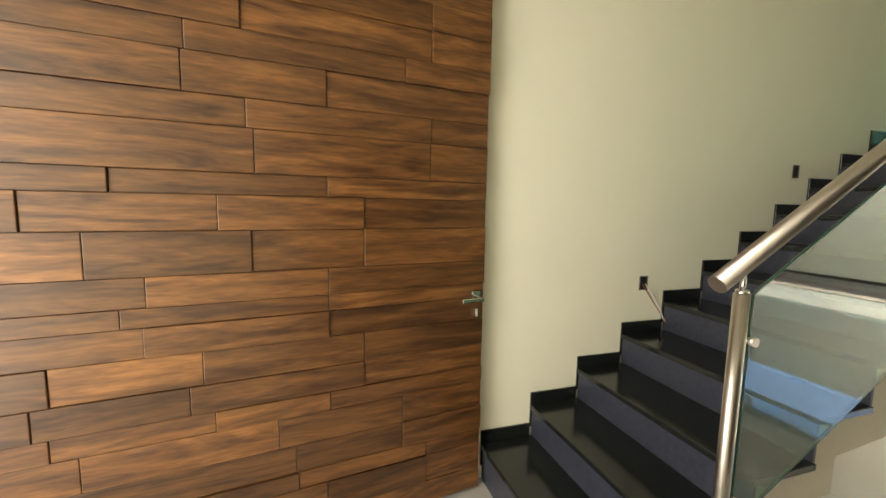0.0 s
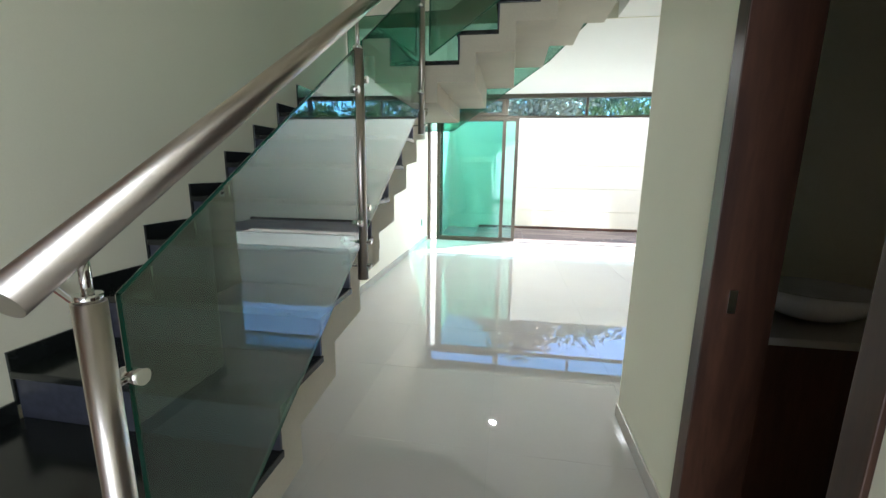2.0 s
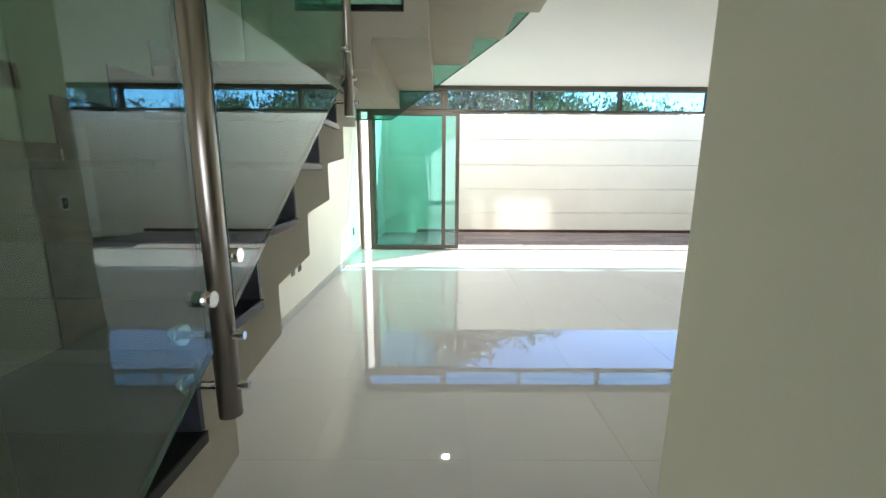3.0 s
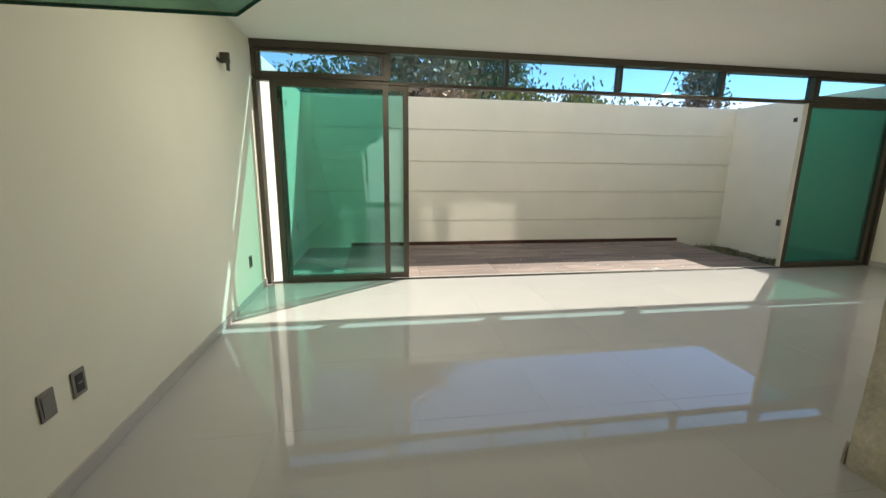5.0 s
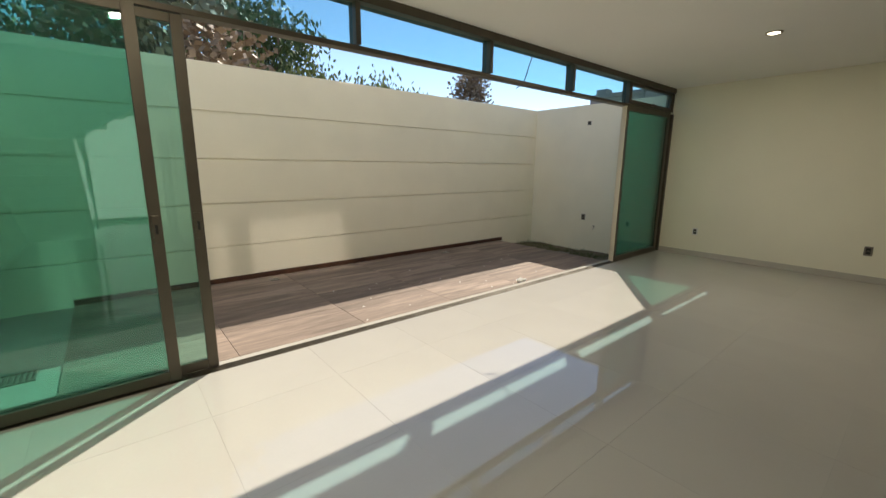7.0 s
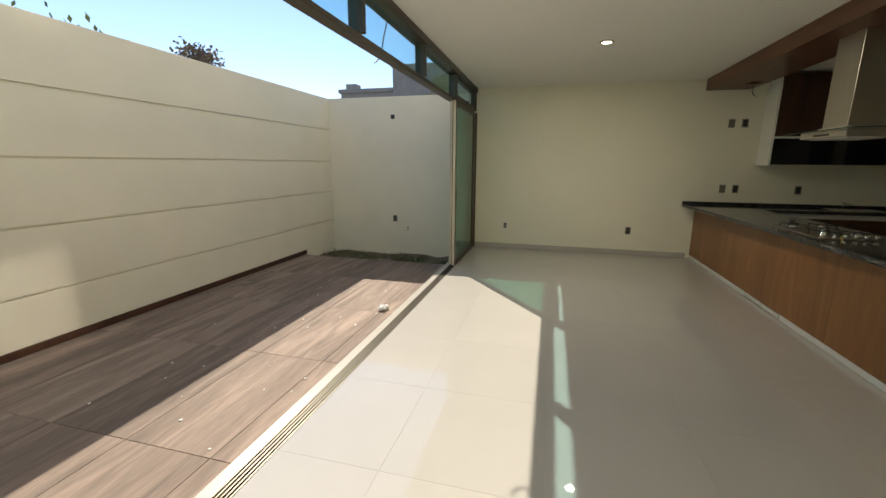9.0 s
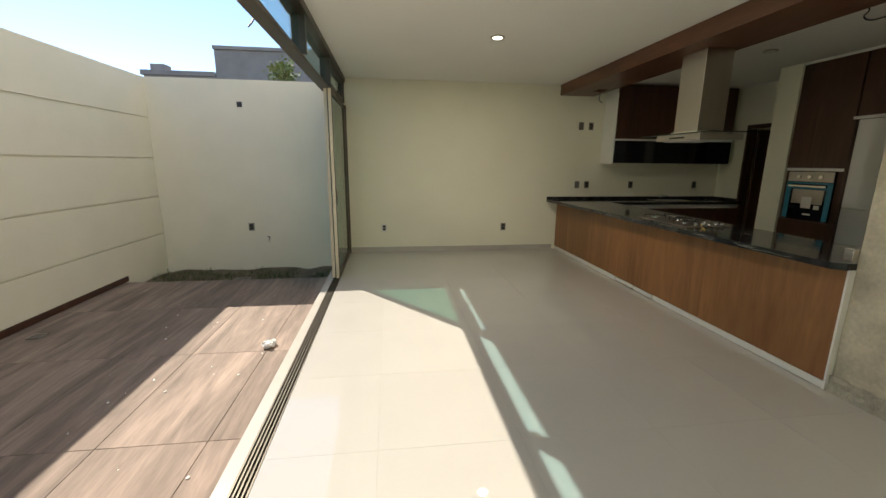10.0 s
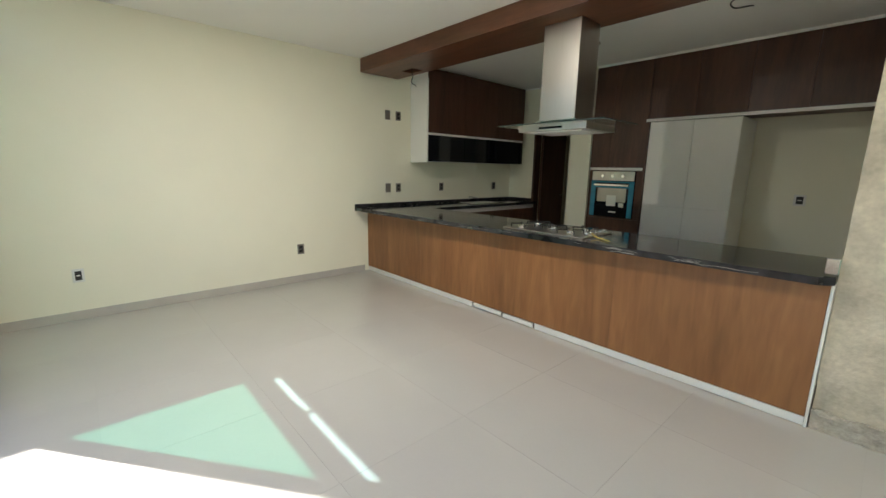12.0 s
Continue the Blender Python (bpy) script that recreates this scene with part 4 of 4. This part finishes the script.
for y in (9.07, 6.97):
    outlet((XR, y, 0.42), "-x", kind="white" if y > 8 else "outlet")
outlet((XR, 5.46, 2.167), "-x"); outlet((XR, 5.64, 2.167), "-x", kind="switch")
outlet((XR, 5.46, 1.162), "-x"); outlet((XR, 5.64, 1.162), "-x", kind="switch")
outlet((XR, 4.616, 1.162), "-x"); outlet((XR, 3.35, 1.162), "-x")
outlet((XL, 9.065, 0.42), "+x"); outlet((XL, 6.457, 0.46), "+x"); outlet((XL, 6.271, 0.46), "+x", kind="switch")
outlet((4.23, YK, 1.16), "+y", kind="white", w=0.11)
outlet((3.057, 5.74, 1.15), "-x", kind="white")
outlet((XR + 0.02, 11.24, 0.46), "-x", w=0.09); outlet((XR + 0.02, 11.26, 2.385), "-x", w=0.08, hgt=0.08, kind="box")
outlet((XL + 0.02, 11.6, 0.44), "+x"); outlet((XL + 0.02, 11.3, 2.38), "+x", w=0.08, hgt=0.08, kind="box")
b1 = outlet((XL, 2.66, 1.036), "+x", w=0.06, hgt=0.085, kind="box"); outlet((XL, 3.852, 1.737), "+x", w=0.06, hgt=0.085, kind="box")
wire([(XL + 0.006, 2.67, 1.03), (XL + 0.02, 2.72, 0.96), (XL + 0.03, 2.78, 0.86), (XL + 0.03, 2.82, 0.80), (XL + 0.03, 2.86, 0.80)], 0.003, "wire", WHITEP, b1)
wire([(XL + 0.006, 2.65, 1.03), (XL + 0.022, 2.71, 0.94), (XL + 0.028, 2.80, 0.83), (XL + 0.03, 2.83, 0.80), (XL + 0.03, 2.80, 0.798)], 0.003, "wire", COPPER, b1)
hook = thing("tv_bracket", (XL, 8.68, 2.37), "small dark metal wall bracket", "bracket")
part("plate", boxes((XL, XL + 0.01, 8.61, 8.75, 2.36, 2.385)), BLACKP, hook)
part("arm", boxes((XL + 0.01, XL + 0.09, 8.665, 8.685, 2.35, 2.44), (XL + 0.075, XL + 0.09, 8.61, 8.664, 2.28, 2.36)), ALU, hook)
tap = thing("garden_tap", (XR + 0.02, 10.96, 0.26), "small brass garden tap on the wall", "tap")
part("spout", tubes(((XR + 0.02, 10.96, 0.26), (XR - 0.05, 10.96, 0.26), 0.010), ((XR - 0.04, 10.96, 0.26), (XR - 0.05, 10.96, 0.215), 0.009)), CHROME, tap)
part("lever", tubes(((XR - 0.02, 10.96, 0.26), (XR - 0.02, 10.96, 0.295), 0.006), ((XR - 0.02, 10.94, 0.297), (XR - 0.02, 10.99, 0.297), 0.006)), BLACKP, tap)

def downlight(x, y, on):
    d = thing("downlight", (x, y, CEIL_Z), "round recessed ceiling downlight with a pale rim", "lamp", group="downlights")
    bm = bmesh.new()
    tube(bm, (x, y, CEIL_Z - 0.008), (x, y, CEIL_Z), 0.075, 36)
    part("rim", bm, RIM, d, smooth=True)
    bm = bmesh.new()
    tube(bm, (x, y, CEIL_Z - 0.010), (x, y, CEIL_Z - 0.0085), 0.052, 32)
    part("bulb", bm, LAMPGLOW if on else WHITEP, d)

for x, y in ((6.0, 7.8), (0.9, 7.8)):
    downlight(x, y, True)
downlight(6.0, 4.55, False)

bm = bmesh.new()
bmesh.ops.create_grid(bm, x_segments=40, y_segments=8, size=0.5, matrix=Matrix.Translation((3.352, 5.966, 0.062)) @ Matrix.Rotation(math.pi / 2, 4, "X") @ Matrix.Diagonal((0.57, 0.125, 1, 1)))
for v in bm.verts:
    if v.co.z > 0.115:
        v.co.z += 0.035 * noise.noise(Vector((v.co.x * 9, 1, 0)))
    v.co.y += 0.010 * noise.noise(v.co * 25)
scar = structure("column_base", bm, GROUTSCAR, "broken mortar left at the foot of the column", "baseboard")
scar.modifiers.new("thick", "SOLIDIFY").thickness = 0.012
jb = thing("junction_box", (3.648, 5.985, 0.93), "bare steel junction box beside the worktop end", "electrical box")
part("case", boxes((3.642, 3.70, 5.955, 6.0, 0.915, 1.0), bevel=0.003), CHROME, jb)

# deck drains, grate, litter
def grate(x, y, w, d, z):
    g = thing("floor_drain", (x, y, z), "small slotted floor drain grate", "drain")
    part("frame", boxes((x - w / 2, x + w / 2, y - d / 2, y - d / 2 + 0.015, z, z + 0.008), (x - w / 2, x + w / 2, y + d / 2 - 0.015, y + d / 2, z, z + 0.008),
                        (x - w / 2, x - w / 2 + 0.015, y - d / 2 + 0.0151, y + d / 2 - 0.0151, z, z + 0.008), (x + w / 2 - 0.015, x + w / 2, y - d / 2 + 0.0151, y + d / 2 - 0.0151, z, z + 0.008)), GREYP, g)
    n = int(w / 0.035)
    for i in range(n):
        cx = x - w / 2 + 0.02 + (w - 0.04) * (i + 0.5) / n
        part("slat", boxes((cx - 0.008, cx + 0.008, y - d / 2 + 0.0151, y + d / 2 - 0.0151, z + 0.001, z + 0.006)), GREYP, g)
    # flat black sheet; the darkness of the hole is put into its colour
    part("well", boxes((x - w / 2 + 0.015, x + w / 2 - 0.015, y - d / 2 + 0.0151, y + d / 2 - 0.0151, z, z + 0.0008)), BLACKP, g)

grate(-0.12, 10.75, 0.34, 0.22, DECK_Z - 0.02)
grate(7.62, 11.2, 0.34, 0.22, SOIL_Z + 0.035)
for x, y in ((2.35, 12.35), (5.5, 12.3)):
    grate(x, y, 0.12, 0.12, DECK_Z)
bm = bmesh.new()
bmesh.ops.create_icosphere(bm, subdivisions=3, radius=0.06, matrix=Matrix.Translation((5.03, 10.07, DECK_Z + 0.028)) @ Matrix.Diagonal((1.2, 0.8, 0.5, 1)))
for v in bm.verts:
    v.co += 0.03 * noise.noise_vector(v.co * 30)
    v.co.z = max(v.co.z, DECK_Z + 0.001)
tagged(solid("crumpled_paper", bm, WHITEP), "small crumpled scrap of pale paper on the deck", "paper")


# ---------------- beyond the garden ----------------
def tree(x, y, hgt, r, leafmat, seed, n=2600, leaf=0.09, droop=0.0, base=-0.42, crown0=0.35, label="leafy tree", clumps=42):
    rng = random.Random(seed)
    t = thing("tree", (x, y, base), label, "tree")
    bm = bmesh.new()
    tube(bm, (x, y, base), (x, y, base + hgt * 0.55), 0.13, 10, 0.07)
    centres = []
    for i in range(clumps):
        a, f = rng.uniform(0, 6.283), rng.random()
        zz = hgt * (crown0 + (1 - crown0) * f)
        rr = r * math.sin(math.pi * (0.12 + 0.80 * f)) * rng.uniform(0.35, 1.05)
        c = Vector((x + rr * math.cos(a), y + rr * math.sin(a), base + zz))
        centres.append(c)
        s = Vector((x, y, base + hgt * (0.25 + 0.4 * f)))
        tube(bm, s, c, 0.035, 5, 0.008)
    part("trunk", bm, BARK, t)
    verts, faces = [], []
    for i in range(n):
        c = rng.choice(centres)
        p = c + Vector((rng.gauss(0, 0.28), rng.gauss(0, 0.28), rng.gauss(0, 0.24) - droop * rng.random())) * (r / 1.6)
        d = Vector((rng.uniform(-1, 1), rng.uniform(-1, 1), rng.uniform(-1, 0.4) - droop * 2)).normalized()
        s = d.cross(Vector((rng.uniform(-1, 1), rng.uniform(-1, 1), rng.uniform(-1, 1)))).normalized()
        L, W = leaf * rng.uniform(0.7, 1.4), leaf * (0.24 if droop else 0.42)
        k = len(verts)
        verts += [p, p + d * L * 0.5 + s * W, p + d * L, p + d * L * 0.5 - s * W]
        faces.append((k, k + 1, k + 2, k + 3))
    me = bpy.data.meshes.new("crown")
    me.from_pydata([tuple(v) for v in verts], [], faces)
    me.materials.append(leafmat)
    ob = new("crown", me)
    ob.parent, ob.matrix_parent_inverse = t, t.matrix_world.inverted()
    return t

tree(1.7, 15.8, 5.3, 1.8, LEAFRED, 1, 5200, 0.15, label="bronze-leaved tree behind the garden wall")
tree(4.5, 20.5, 6.9, 2.3, LEAF, 2, 8000, 0.2, 0.35, label="tall green tree behind the garden wall")
tree(0.2, 21.0, 6.5, 2.4, LEAF, 3, 7000, 0.2, 0.2, label="tall green tree behind the garden wall")
for i, (x, y, hh) in enumerate(((4.0, 17.5, 4.4), (5.6, 18.5, 4.7), (7.4, 18.0, 4.45), (8.9, 18.8, 4.3), (2.4, 18.6, 4.6), (-2.2, 17.8, 4.6), (-4.5, 19, 5.2), (10.4, 19.5, 4.1))):
    tree(x, y, hh, 1.5, WILLOW, 20 + i, 5200, 0.17, 0.6, crown0=0.2, label="drooping light-green shrub behind the garden wall")
tree(16.9, 24.0, 6.75, 1.6, LEAFRED, 40, 5200, 0.17, crown0=0.42, clumps=64, label="young bronze-leaved tree behind the garden wall")
tree(19.0, 13.0, 5.75, 1.0, WILLOW, 41, 2200, 0.13, label="light-green shrub beside the grey building")
bld = thing("neighbour_house", (24, 13, -0.42), "grey unplastered block house beyond the garden wall", "building")
part("wall", boxes((22.0, 30.0, 8.0, 16.6, -0.42, 6.35), bevel=0.02), FARWALL, bld)
part("low_wall", boxes((22.0, 30.0, 16.61, 19.6, -0.42, 5.2), bevel=0.02), FARWALL, bld)
part("parapet", boxes((21.9, 22.25, 16.62, 19.7, 5.2, 5.4), (21.9, 30.0, 7.9, 16.62, 6.351, 6.5), bevel=0.01), FARWALL, bld)
part("roof_tank_base", boxes((22.4, 23.0, 18.9, 19.5, 5.201, 5.75), bevel=0.01), FARWALL, bld)

tagged(wire([(4.80, 9.802, 2.88), (4.80, 9.84, 2.84), (4.75, 9.86, 2.72), (4.69, 9.87, 2.55), (4.65, 9.87, 2.48), (4.53, 9.87, 2.40)], 0.006, "outdoor_cable", BLACKP), "black cable dangling down the facade", "cable")
# plaster flecks on the deck
bm = bmesh.new()
rng = random.Random(21)
for i in range(34):
    x, y = rng.uniform(2.5, 6.6), rng.uniform(9.98, 11.6)
    s = rng.uniform(0.004, 0.013)
    bmesh.ops.create_icosphere(bm, subdivisions=1, radius=s, matrix=Matrix.Translation((x, y, DECK_Z + s * 0.3)) @ Matrix.Diagonal((1, rng.uniform(0.5, 1), 0.4, 1)))
tagged(solid("plaster_flecks", bm, WHITEP), "tiny pale plaster flecks scattered on the deck", "debris", kind="stuff")

# grass tufts in the bed
rng = random.Random(9)
verts, faces = [], []
for i in range(2600):
    x, y = rng.uniform(7.33, 8.40), rng.uniform(9.9, YG - 0.05)
    if noise.noise(Vector((x * 2.2, y * 2.2, 0))) < -0.05:
        continue
    zz = SOIL_Z + 0.05 * noise.noise(Vector((x, y, SOIL_Z)) * 3.5) - 0.01
    a, hh = rng.uniform(0, 6.28), rng.uniform(0.04, 0.11)
    dx, dy = math.cos(a) * 0.006, math.sin(a) * 0.006
    lx, ly = rng.uniform(-0.05, 0.05), rng.uniform(-0.05, 0.05)
    k = len(verts)
    verts += [(x - dx, y - dy, zz), (x + dx, y + dy, zz), (x + lx, y + ly, zz + hh)]
    faces.append((k, k + 1, k + 2))
me = bpy.data.meshes.new("grass")
me.from_pydata(verts, [], faces)
me.materials.append(GRASS)
tagged(new("grass", me), "sparse short grass on the soil bed", "grass", kind="stuff")

# ---------------- tiles ----------------
floor_ob = bpy.data.objects["floor"]
cache = {}
def tile_mesh(name, w, d, hgt, m, bev):
    key = (name, round(w, 3), round(d, 3))
    if key not in cache:
        bm = boxes((-w / 2, w / 2, -d / 2, d / 2, -hgt, 0))
        bmesh.ops.bevel(bm, geom=[e for e in bm.edges if e.verts[0].co.z == 0 and e.verts[1].co.z == 0], offset=bev, segments=1, affect="EDGES")
        me = bpy.data.meshes.new(name)
        bm.to_mesh(me)
        bm.free()
        me.materials.append(m)
        cache[key] = me
    return cache[key]

def lay(name, x0, x1, y0, y1, z, hgt, m, parent, gap, bev=0.0015):
    ob = new(name, tile_mesh(name, x1 - x0 - gap, y1 - y0 - gap, hgt, m, bev))
    ob.parent = parent
    ob.matrix_parent_inverse = parent.matrix_world.inverted()
    ob.location = ((x0 + x1) / 2, (y0 + y1) / 2, z)

gx = [XL] + [0.965 + 0.81 * k for k in range(-1, 10) if XL + 0.02 < 0.965 + 0.81 * k < XR - 0.02] + [XR]
gy = [-0.72] + [3.38 + 0.81 * k for k in range(-5, 8) if -0.7 < 3.38 + 0.81 * k < 9.6] + [9.64]
for a, b in zip(gx, gx[1:]):
    for c, d in zip(gy, gy[1:]):
        lay("floor_tile", a, b, c, d, 0.0, 0.0055, TILE, floor_ob, 0.0010, 0.0002)
deck_ob = bpy.data.objects["deck"]
rng = random.Random(3)
rows_y = [9.821, 10.07, 10.69, 11.31, 11.93, 12.55, YG - 0.026]
cols_x = [0.2, 1.35, 2.55, 3.75, 4.95, 6.15, 7.30]
for c, d in zip(rows_y, rows_y[1:]):
    for a, b in zip(cols_x, cols_x[1:]):
        lay("deck_tile", a, b, c, d, DECK_Z, 0.007, DECK, deck_ob, 0.004, 0.001)
